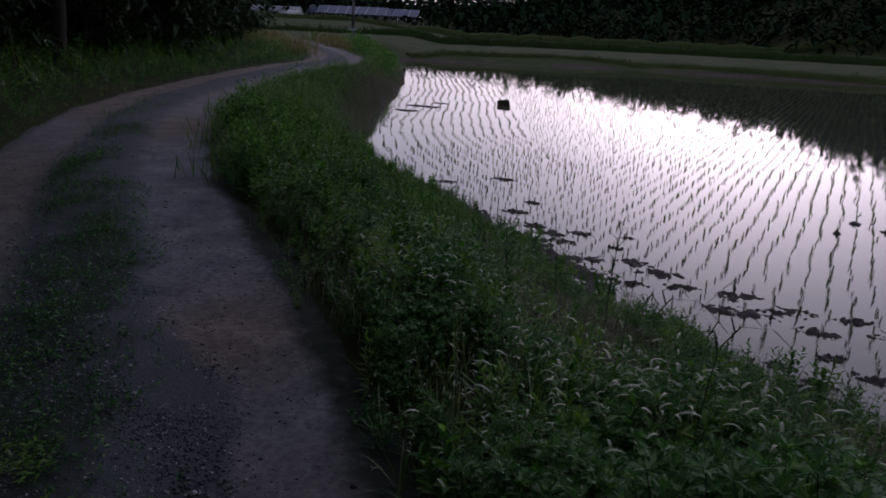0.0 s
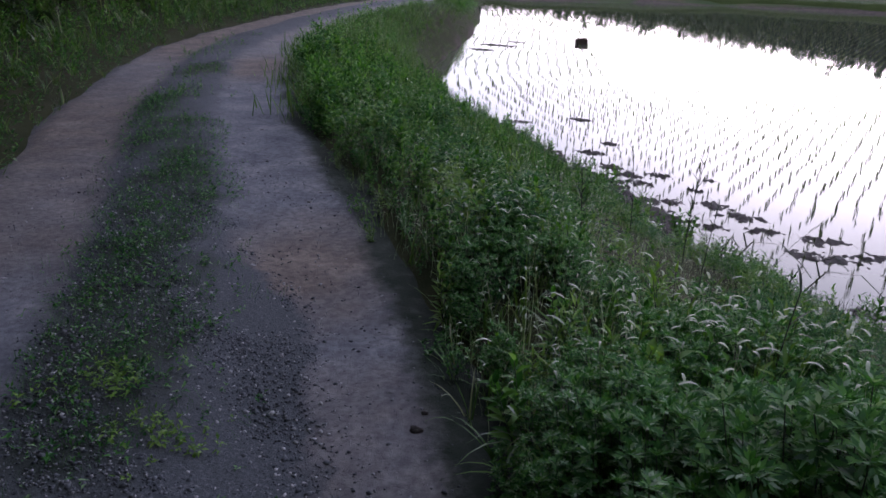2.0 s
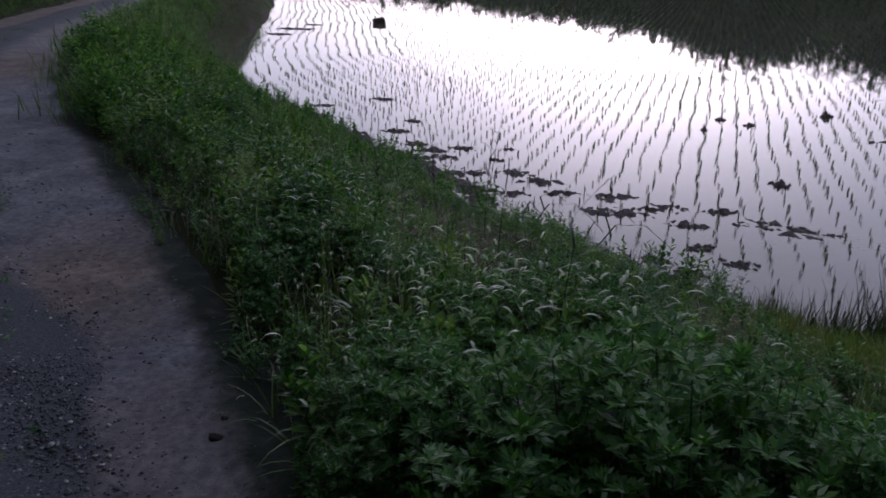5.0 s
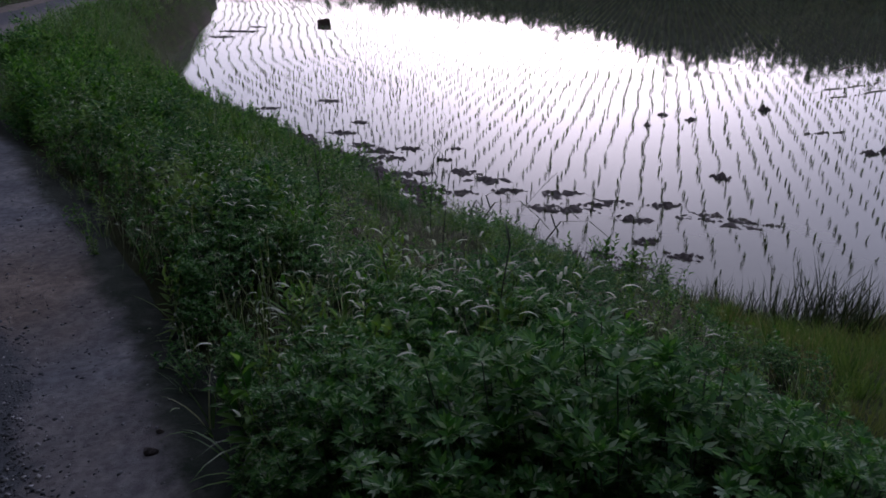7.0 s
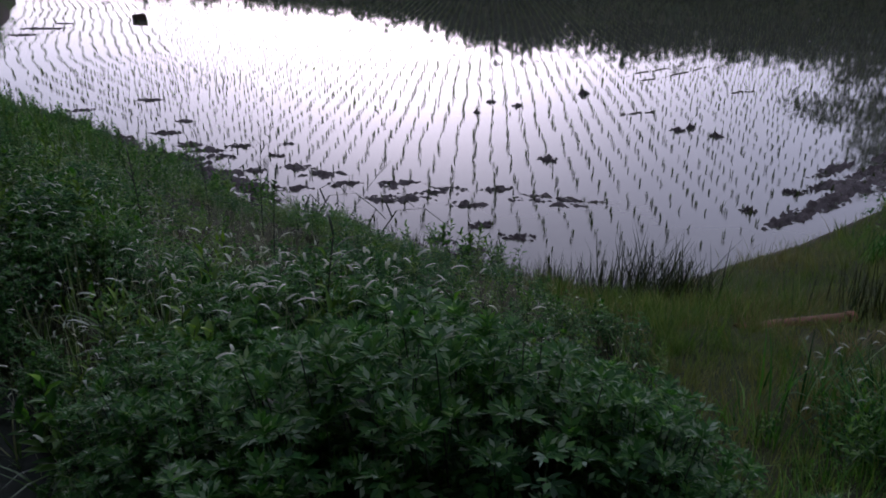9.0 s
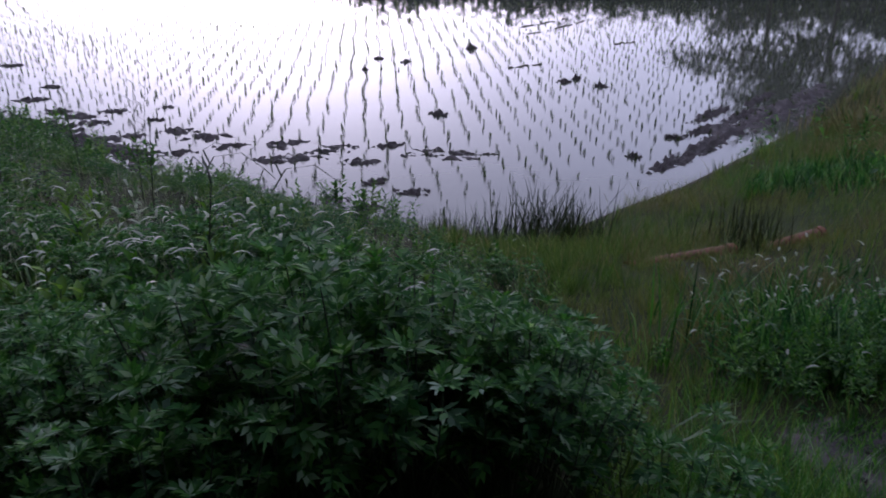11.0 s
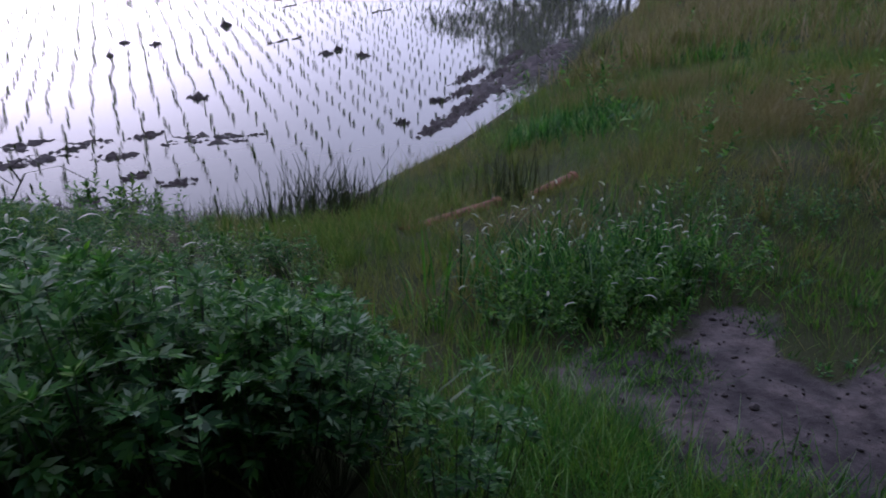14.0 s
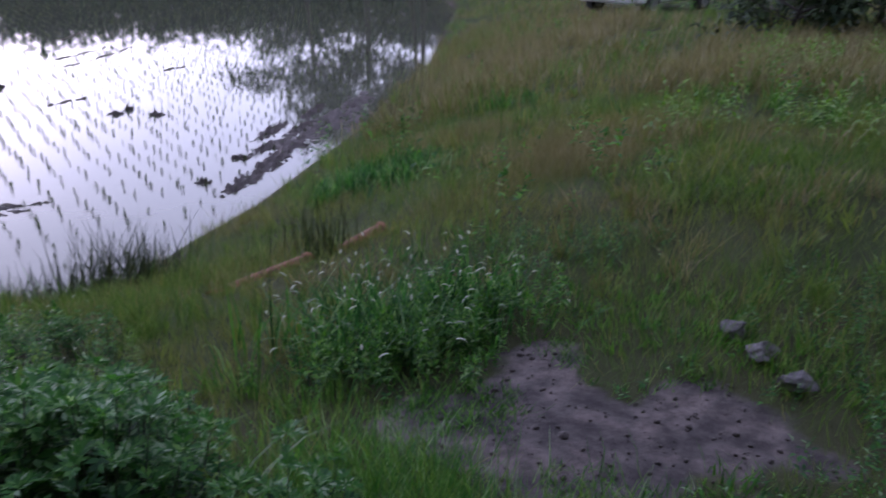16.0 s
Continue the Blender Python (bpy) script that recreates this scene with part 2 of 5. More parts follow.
# ---- mesh helpers ----
def tri_mesh(name, verts, tris, mats, smooth=False):
    me = bpy.data.meshes.new(name)
    verts, tris = np.asarray(verts, np.float32), np.asarray(tris, np.int32)
    k = tris.shape[1]
    me.vertices.add(len(verts))
    me.vertices.foreach_set("co", verts.ravel())
    me.loops.add(tris.size)
    me.loops.foreach_set("vertex_index", tris.ravel())
    me.polygons.add(len(tris))
    me.polygons.foreach_set("loop_start", np.arange(0, tris.size, k, dtype=np.int32))
    if smooth:
        me.polygons.foreach_set("use_smooth", np.ones(len(tris), bool))
    me.update(calc_edges=True)
    me.materials.append(mats)
    return me


def part(name, bm, mat, parent, label=""):
    me = bpy.data.meshes.new(name)
    bm.normal_update()
    bm.to_mesh(me)
    bm.free()
    me.materials.append(mat)
    ob = new(name, me)
    ob.parent = parent
    return tagged(ob, label)


def join(groups):
    """One (verts, tris) out of many."""
    vs, ts, n = [], [], 0
    for v, t in groups:
        vs.append(np.asarray(v, float))
        ts.append(np.asarray(t, int) + n)
        n += len(v)
    return np.concatenate(vs), np.concatenate(ts)


def spread(tmpls, p, scale, yaw=None, lean=0.12):
    """Copies of the templates (verts, tris) set at the points p, turned, scaled and leaning at random, as one (verts, tris)."""
    n = len(p)
    yaw = rng.uniform(0, 6.283, n) if yaw is None else yaw
    scale = np.broadcast_to(scale, (n,))
    pick = rng.integers(0, len(tmpls), n)
    out = []
    for k, (v, t) in enumerate(tmpls):
        s = np.nonzero(pick == k)[0]
        if not len(s):
            continue
        c, q = np.cos(yaw[s])[:, None], np.sin(yaw[s])[:, None]
        x, y, z = (v[None, :, i] * scale[s][:, None] for i in range(3))
        lx, ly = rng.normal(0, lean, (2, len(s), 1))
        w = np.stack([c * x - q * y + lx * z + p[s, 0:1], q * x + c * y + ly * z + p[s, 1:2], z + p[s, 2:3]], -1)
        tt = t[None] + (np.arange(len(s)) * len(v))[:, None, None]
        out.append((w.reshape(-1, 3), tt.reshape(-1, t.shape[1])))
    return join(out)


def stuff(name, vt, mat, label, category, smooth=False):
    return tagged(new(name, tri_mesh(name, *vt, mat, smooth)), label, category, kind="stuff")


def blade(base, az, length, width, a0, a1, segs=3):
    """One grass blade that bends from a0 to a1 (radians from upright)."""
    s = np.linspace(0, 1, segs + 1)
    ang = a0 + (a1 - a0) * s ** 1.4
    step = length / segs
    r = np.concatenate([[0], np.cumsum(np.sin((ang[1:] + ang[:-1]) / 2) * step)])
    z = np.concatenate([[0], np.cumsum(np.cos((ang[1:] + ang[:-1]) / 2) * step)])
    w = width / 2 * (1 - s ** 2) * (0.6 + 0.4 * np.minimum(1, s * 4))
    d, n = np.array([math.cos(az), math.sin(az)]), np.array([-math.sin(az), math.cos(az)])
    mid = np.array(base[:2]) + r[:, None] * d
    v, t = [], []
    for i in range(segs):
        v += [(*(mid[i] - n * w[i]), z[i]), (*(mid[i] + n * w[i]), z[i])]
    v.append((*mid[-1], z[-1]))
    for i in range(segs - 1):
        a = 2 * i
        t += [(a, a + 1, a + 3), (a, a + 3, a + 2)]
    a = 2 * (segs - 1)
    t.append((a, a + 1, a + 2))
    return np.array(v), np.array(t)


def tuft(n, length, width, a0=(0.0, 0.4), a1=(0.4, 1.6), r=0.03, segs=3):
    return join([blade(rng.normal(0, r, 2), rng.uniform(0, 6.283), length * rng.uniform(0.55, 1.1), width * rng.uniform(0.7, 1.2),
                       rng.uniform(*a0), rng.uniform(*a1), segs) for _ in range(n)])


TRIDENT = np.array([(0, 0), (0.34, 0.56), (0.13, 0.5), (0, 1), (-0.13, 0.5), (-0.34, 0.56)])
SPEAR = np.array([(0, 0), (0.13, 0.4), (0, 1), (-0.13, 0.4)])
KITE = np.array([(0, 0), (0.26, 0.42), (0, 1), (-0.26, 0.42)])
OVAL = np.array([(0, 0), (0.2, 0.2), (0.28, 0.45), (0.18, 0.75), (0, 1), (-0.18, 0.75), (-0.28, 0.45), (-0.2, 0.2)])


def leaf(outline, length, base, az, lift, droop=0.35):
    """A leaf: a fan round a point of its midrib, folded along it and drooping to its tip."""
    o = np.vstack([(0, 0.45), outline])
    x, y = o[:, 0] * length * 0.85, o[:, 1] * length
    z = np.abs(x) * 0.5 - droop * length * o[:, 1] ** 2
    c, s = math.cos(lift), math.sin(lift)
    y, z = y * c - z * s, y * s + z * c
    ca, sa = math.cos(az), math.sin(az)
    v = np.stack([base[0] + ca * y - sa * x, base[1] + sa * y + ca * x, base[2] + z], -1)
    k = len(outline)
    return v, np.array([(0, 1 + i, 1 + (i + 1) % k) for i in range(k)])


def cut_leaf(length, base, az, lift, droop=0.35):
    """A mugwort leaf: narrow pointed lobes set along a midrib that droops to its tip."""
    lobes = [(0.0, 0.35, 0.65, 0.0)] + [(0.0, at, ln, k * turn) for at, ln, turn in ((0.16, 0.36, 0.95), (0.38, 0.46, 0.75), (0.58, 0.36, 0.55)) for k in (-1, 1)]
    v, t = [], []
    for _, at, ln, turn in lobes:
        d, w = np.array([math.sin(turn), math.cos(turn)]), 0.085
        n = np.array([d[1], -d[0]])
        a = np.array([0.0, at - 0.08])
        k = len(v)
        v += [a, a + d * ln * 0.45 + n * w, a + d * (ln + 0.06), a + d * ln * 0.45 - n * w]
        t += [(k, k + 1, k + 2), (k, k + 2, k + 3)]
    o = np.array(v + [(0.025, 0.0), (0.02, 0.6), (-0.02, 0.6), (-0.025, 0.0)])
    k = len(v)
    t += [(k, k + 1, k + 2), (k, k + 2, k + 3)]
    x, y = o[:, 0] * length, o[:, 1] * length
    z = np.abs(x) * 0.45 - droop * length * o[:, 1] ** 2
    c, s = math.cos(lift), math.sin(lift)
    y, z = y * c - z * s, y * s + z * c
    ca, sa = math.cos(az), math.sin(az)
    return np.stack([base[0] + ca * y - sa * x, base[1] + sa * y + ca * x, base[2] + z], -1), np.array(t)


def stalk(path, r0, r1, sides=4):
    """A tapered stem along a path."""
    path = np.asarray(path, float)
    n = len(path)
    a = np.arange(sides) * 2 * math.pi / sides
    v = np.concatenate([p + np.stack([np.cos(a), np.sin(a), 0 * a], -1) * (r0 + (r1 - r0) * i / (n - 1)) for i, p in enumerate(path)])
    t = []
    for i in range(n - 1):
        for j in range(sides):
            b, c = i * sides + j, i * sides + (j + 1) % sides
            t += [(b, c, c + sides), (b, c + sides, b + sides)]
    return v, np.array(t)


def leafy_plant(height, leaves, size, outline, bend=0.1, branches=4, sprig=0):
    """A bushy weed: (list of stems, foliage). Leaves crowd towards the tops, where they are smaller and steeper."""
    s = np.linspace(0, 1, 4)
    stems, made = [], []
    for b in range(branches + 1):
        az = rng.uniform(0, 6.283)
        if b == 0:
            path = np.stack([bend * height * s ** 2 * math.cos(az), bend * height * s ** 2 * math.sin(az), height * s], -1)
            main = path
        else:
            u, out, top = rng.uniform(0.08, 0.5), height * rng.uniform(0.12, 0.3), height * rng.uniform(0.6, 0.97)
            foot = np.array([np.interp(u, s, main[:, k]) for k in range(3)])
            q = np.sqrt(s)
            path = np.stack([foot[0] + out * q * math.cos(az), foot[1] + out * q * math.sin(az), foot[2] + (top - foot[2]) * s], -1)
        stems.append(stalk(path, 0.006, 0.002, 3))
        turn, n = rng.uniform(0, 6.283), max(4, leaves // (branches + 1))
        for i in range(n):
            u = 0.2 + 0.8 * (i / (n - 1)) ** 0.7
            base = [np.interp(u, s, path[:, k]) for k in range(3)]
            turn += 2.4 + rng.normal(0, 0.4)
            made.append(leaf(outline, size * (1.2 - 0.55 * u) * rng.uniform(0.65, 1.25), base, turn, rng.uniform(-0.35, 0.6) + 1.0 * max(0, u - 0.5) / 0.5, rng.uniform(0.1, 0.7)))
        for k in range(sprig):
            tip = path[-1] - (0, 0, 0.02 * height)
            made.append(leaf(SPEAR, size * rng.uniform(0.65, 1.0), tip, 6.283 * k / sprig + rng.normal(0, 0.2), rng.uniform(0.75, 1.25), 0.25))
    return stems, join(made)


def mugwort_plant(size, branches=14, low=4, top_n=6):
    """Mugwort: stems that branch low and end in loose rosettes of cut leaves: (stems, lower foliage, tips). The tips
    take the lit colour.
    """
    s = np.linspace(0, 1, 4)
    stems, made, young = [], [], []
    for b in range(branches):
        az, out, top = b * 2.4 + rng.normal(0, 0.3), 0.32 * math.sqrt(b / branches), rng.uniform(0.74, 1.0) - 0.06 * (b / branches)
        q = np.sqrt(s)
        path = np.stack([out * q * math.cos(az), out * q * math.sin(az), top * s], -1)
        stems.append(stalk(path, 0.0045, 0.002, 3))
        for i in range(low):
            u = rng.uniform(0.5, 0.93)
            base = [np.interp(u, s, path[:, k]) for k in range(3)]
            made.append(cut_leaf(size * rng.uniform(1.0, 1.5), base, rng.uniform(0, 6.283), rng.uniform(-0.2, 0.5), rng.uniform(0.2, 0.7)))
        turn = rng.uniform(0, 6.283)
        for i in range(top_n):
            young.append(cut_leaf(size * rng.uniform(0.55, 1.15), path[-1], turn + i * 1.05 + rng.normal(0, 0.3), rng.uniform(0.2, 1.25), rng.uniform(0.1, 0.9)))
    return stems, join(made), join(young)


def spire_plant(stems_n, size, outline):
    """An upright weed: straight stems set all the way up with steep pointed leaves."""
    s = np.linspace(0, 1, 4)
    stems, made = [], []
    for b in range(stems_n):
        az, out, top = rng.uniform(0, 6.283), 0.16 * (b > 0), 1.0 - 0.22 * rng.random() * (b > 0)
        path = np.stack([out * s * math.cos(az), out * s * math.sin(az), top * s], -1)
        stems.append(stalk(path, 0.006, 0.003, 3))
        turn = rng.uniform(0, 6.283)
        for i in range(17):
            u = 0.15 + 0.83 * i / 16
            base = [np.interp(u, s, path[:, k]) for k in range(3)]
            turn += 2.4 + rng.normal(0, 0.3)
            made.append(leaf(outline, size * (1.25 - 0.5 * u) * rng.uniform(0.75, 1.2), base, turn, 0.15 + 0.95 * u + rng.normal(0, 0.15), rng.uniform(0.15, 0.5)))
    return stems, join(made)


def nodding_glint():
    """A thin stalk with a pale hanging tip that stands in for a highlight."""
    az = rng.uniform(0, 6.283)
    v, t = blade((0, 0), az, 1.0, 0.008, rng.uniform(0, 0.2), rng.uniform(0.3, 0.8), 3)
    w, t2 = blade((0, 0), az, rng.uniform(0.09, 0.15), rng.uniform(0.015, 0.024), 0.9, 2.6, 4)
    return join([(v, t), (w + v[-1], t2)])


# ---- plan ----
SHORE = [(-9, 64), (-5.9, 52), (-4.25, 39), (-3.8, 31.4), (-3.6, 25.3), (-3.55, 22.7), (-3.3, 21), (-2.75, 18.9), (-1.95, 16.2), (-1.2, 14.3), (-0.4, 12.75), (0.4, 11.4), (1.0, 10.3), (1.4, 9.2),
         (1.75, 8.0), (2.3, 7.2), (2.8, 6.6), (3.3, 5.9), (3.9, 5.3), (4.5, 5.2), (5.4, 5.45), (6.5, 5.65), (8.1, 6.15), (9.4, 6.55), (12.0, 7.6), (15.7, 9.0),
         (18.5, 10.4), (26, 14), (40, 24), (56, 44), (30, 60), (12, 68)]
LANE = [(9, -7), (5, -5.5), (2.2, -3.6), (0.6, -1.7), (-0.35, 0.2), (-1.03, 2.1), (-1.85, 4.0), (-2.9, 6.1), (-3.8, 8.2), (-5.2, 12.6), (-5.85, 18), (-6.05, 22), (-6.1, 25.5), (-5.8, 29),
        (-6.5, 34), (-9, 42), (-14, 56), (-21, 76)]
PATCH = [(2.4, 1.26), (2.58, 1.19), (2.76, 1.1), (3.0, 1.2), (3.08, 1.02), (2.9, 0.9), (2.87, 0.72), (2.98, 0.54), (2.96, 0.36), (2.92, 0.2), (2.7, 0.16), (2.46, 0.36), (2.2, 0.5), (2.12, 0.84), (2.2, 1.12)]   # trodden sand
HALF = 1.07


def smooth(u):
    u = np.clip(u, 0, 1)
    return u * u * (3 - 2 * u)


def rounded(pts, n=8):
    """A smooth line through the points (Catmull-Rom)."""
    p = np.array(pts, float)
    p = np.vstack([2 * p[0] - p[1], p, 2 * p[-1] - p[-2]])
    out = []
    for i in range(1, len(p) - 2):
        t = np.linspace(0, 1, n, endpoint=False)[:, None]
        a, b, c, d = p[i - 1], p[i], p[i + 1], p[i + 2]
        out.append(0.5 * (2 * b + (c - a) * t + (2 * a - 5 * b + 4 * c - d) * t ** 2 + (3 * b - a - 3 * c + d) * t ** 3))
    return np.vstack(out + [p[-2]])


LANE_LINE = rounded(LANE)


def to_line(x, y, line, closed=False):
    """Distance to a polyline, the side (+1 left of its way) and the length along it."""
    p = np.stack([np.ravel(x), np.ravel(y)], -1).astype(float)
    a = np.asarray(line, float)
    b = np.roll(a, -1, 0) if closed else a[1:]
    a = a if closed else a[:-1]
    best, side, along, run = np.full(len(p), 1e9), np.ones(len(p)), np.zeros(len(p)), 0.0
    for q, r in zip(a, b):
        d = r - q
        l2 = d @ d
        u = np.clip(((p - q) @ d) / l2, 0, 1)
        off = p - q - u[:, None] * d
        dist = np.hypot(off[:, 0], off[:, 1])
        near = dist < best
        best[near] = dist[near]
        side[near] = np.sign(d[0] * off[near, 1] - d[1] * off[near, 0])
        along[near] = run + u[near] * math.sqrt(l2)
        run += math.sqrt(l2)
    return best.reshape(np.shape(x)), side.reshape(np.shape(x)), along.reshape(np.shape(x))


def inside(x, y, poly):
    x, y = np.asarray(x, float), np.asarray(y, float)
    c = np.zeros(x.shape, bool)
    p = np.asarray(poly, float)
    for (x0, y0), (x1, y1) in zip(p, np.roll(p, -1, 0)):
        if y0 != y1:
            c ^= ((y0 > y) != (y1 > y)) & (x < (x1 - x0) * (y - y0) / (y1 - y0) + x0)
    return c


def shore_dist(x, y):
    d = to_line(x, y, SHORE, True)[0]
    return np.where(inside(x, y, SHORE), -d, d)


def waves(x, y, scale, seed=0):
    """Cheap smooth unevenness between -1 and 1."""
    r = np.random.default_rng(seed)
    out = 0
    for k in range(6):
        a, f, ph = r.uniform(0, 6.283), scale * r.uniform(0.6, 1.8), r.uniform(0, 6.283)
        out = out + np.sin((x * math.cos(a) + y * math.sin(a)) * f + ph)
    return out / 3.2


def ridge(az):
    """The wooded hills around: how far off their crest is, and how high it stands, by the bearing (degrees, to the
    right of +y). Behind, out of view, the crest is raised to block sky light.
    """
    far = np.interp(az, [-180, -120, -60, -30, -5, 10, 30, 50, 80, 130, 180], [60, 55, 80, 200, 270, 250, 170, 120, 100, 70, 60])
    # the steep values behind are an added, unseen screen against the sky
    el = np.interp(az, [-180, -120, -60, -30, -12, -6, 0, 10, 20, 25, 35, 45, 60, 90, 180], [48, 46, 26, 6, 2.5, 2.1, 3.3, 4.5, 5.8, 7.2, 7.6, 7.8, 8.6, 20, 48])
    return far, np.tan(np.radians(el)) * far - 2.8


def ground_z(x, y):
    x, y = np.asarray(x, float), np.asarray(y, float)
    d = shore_dist(x, y)
    lane, side, _ = to_line(x, y, LANE_LINE)
    level = -0.8 * smooth((y - 42) / 18) * smooth((x + 11) / 5) - 0.25 * smooth((x - 5) / 8) * smooth((14 - y) / 8) * smooth((y + 3) / 5)
    reach = np.clip(d + lane - HALF - 0.3, 0.7, 4.8) - 2.5 * smooth((y - 40) / 15) * (x > -5)
    u = np.clip((d - 0.1) / np.maximum(reach, 0.7), 0, 1)
    z = W + 0.04 + (level - W - 0.04) * (1 - (1 - u) ** 1.45)
    z = np.where(d < 0.1, W + 0.04 + np.maximum(d - 0.1, -0.5) * 0.35, z)
    off = lane - HALF
    left = (side > 0) & (d > 0)
    z = z + np.where(left, 0.45 * smooth((off - 0.2) / 3.5) + 2.5 * smooth((off - 5) / 18), 0) * smooth((45 - y) / 12)
    z = z + np.where(~left & (d > 1.5), 0.05 * np.exp(-((off - 0.7) / 0.5) ** 2), 0)
    z = z + 0.035 * waves(x, y, 2.1, 3) * smooth(d / 1.5) * smooth(off / 0.6)
    z = z - 0.36 * np.exp(-((x - 22) / 4.5) ** 2 - ((y - 6) / 2.5) ** 2)
    r, az = np.hypot(x, y), np.degrees(np.arctan2(x, y))
    far, high = ridge(az)
    z = z + 1.7 * smooth((r - 100) / 55) * smooth((-12 - x) / 14) * (y > 0)
    z = z + (high - 6.5) * smooth((r / far - 0.7) / 0.3) * (d > 0)
    return z - 0.045 * smooth((0.3 - off) / 0.22)


# ---- ground ----
def build_ground():
    rings, spokes = 230, 340
    r = 0.25 * (1400 / 0.25) ** (np.arange(rings) / (rings - 1))
    a = np.arange(spokes) * 2 * math.pi / spokes
    x, y = 0.6 + np.outer(r, np.sin(a)), 0.6 + np.outer(r, np.cos(a))
    x, y = np.append(x.ravel(), 0.6), np.append(y.ravel(), 0.6)
    z = ground_z(x, y)
    i, j = np.meshgrid(np.arange(rings - 1), np.arange(spokes), indexing="ij")
    k = (j + 1) % spokes
    quads = np.stack([i * spokes + j, (i + 1) * spokes + j, (i + 1) * spokes + k, i * spokes + k], -1).reshape(-1, 4)
    c = np.arange(spokes)
    tris = np.concatenate([quads[:, [0, 2, 1]], quads[:, [0, 3, 2]], np.stack([np.full(spokes, rings * spokes), (c + 1) % spokes, c], -1)])
    me = tri_mesh("ground", np.stack([x, y, z], -1), tris, ground_material(), True)
    d = shore_dist(x, y)
    lane = to_line(x, y, LANE_LINE)[0]
    bare = np.maximum(bare_patch(x, y), 0.9 * (lane < HALF))
    field = smooth((y - 50) / 12) * (d > 0) * (np.hypot(x, y) < ridge(np.degrees(np.arctan2(x, y)))[0] * 0.75) + 0.45 * smooth((x - 1.5) / 0.6) * (d > 0.25) * (y < 30)
    wet = smooth(1 - (d - np.where((x < 4) & (y < 17), 0.35, -0.25)) / 0.5)
    zone = me.attributes.new("zone", "FLOAT_COLOR", "POINT")
    zone.data.foreach_set("color", np.stack([bare, np.clip(field, 0, 1), wet, np.ones_like(x)], -1).astype(np.float32).ravel())
    return tagged(new("ground", me), "dark soil overgrown with weeds sloping to the paddy", "ground", kind="structure")


def bare_patch(x, y):
    """1 on the trodden sandy patch beside the lane, 0 off it."""
    d = to_line(x, y, PATCH, True)[0]
    d = np.where(inside(x, y, PATCH), -d, d) + 0.08 * waves(x, y, 7.0, 15) + 0.08 * waves(x, y, 16.0, 16)
    return smooth(0.62 - d / 0.2)


def gravelly(s, y):
    """How thick the loose gravel lies, across the lane and along it."""
    right = 0.66 - 0.35 * smooth((y - 2.6) / 1.4) + 0.09 * waves(s * 2, y, 3.0, 48)
    return np.clip(smooth((s + right) / 0.3 + 0.5) * smooth((0.5 - s) / 0.2) * np.where(s < -0.3, 1.0, 0.72) * smooth((5.6 - y) / 2.6) + 0.25 * (s > 0.9) * smooth((3 - y) / 2), 0, 1)


def strip_cover(x, y):
    """How grown the middle of the lane is: thin near by, in tussocks further on."""
    return np.clip(np.where(y < 6.8, 0.62, 0.36) + 0.4 * waves(x, y, 2.4, 5) + 0.25 * waves(x, y, 6.0, 6), 0, 1) * smooth((16 - y) / 4)


def lane_top(x, y):
    """The lane's surface above the ground under it: a raised middle between two ruts."""
    d, side, _ = to_line(x, y, LANE_LINE)
    s = d * side
    rut = np.maximum(np.exp(-((s - 0.78) / 0.4) ** 4), np.exp(-((s + 0.72) / 0.42) ** 4))
    return ground_z(x, y) + 0.055 + 0.03 * np.exp(-((s - 0.06) / 0.34) ** 4) - 0.02 * rut - 0.085 * smooth((d - HALF + 0.05) / 0.32) + 0.012 * waves(x, y, 3.0, 12)


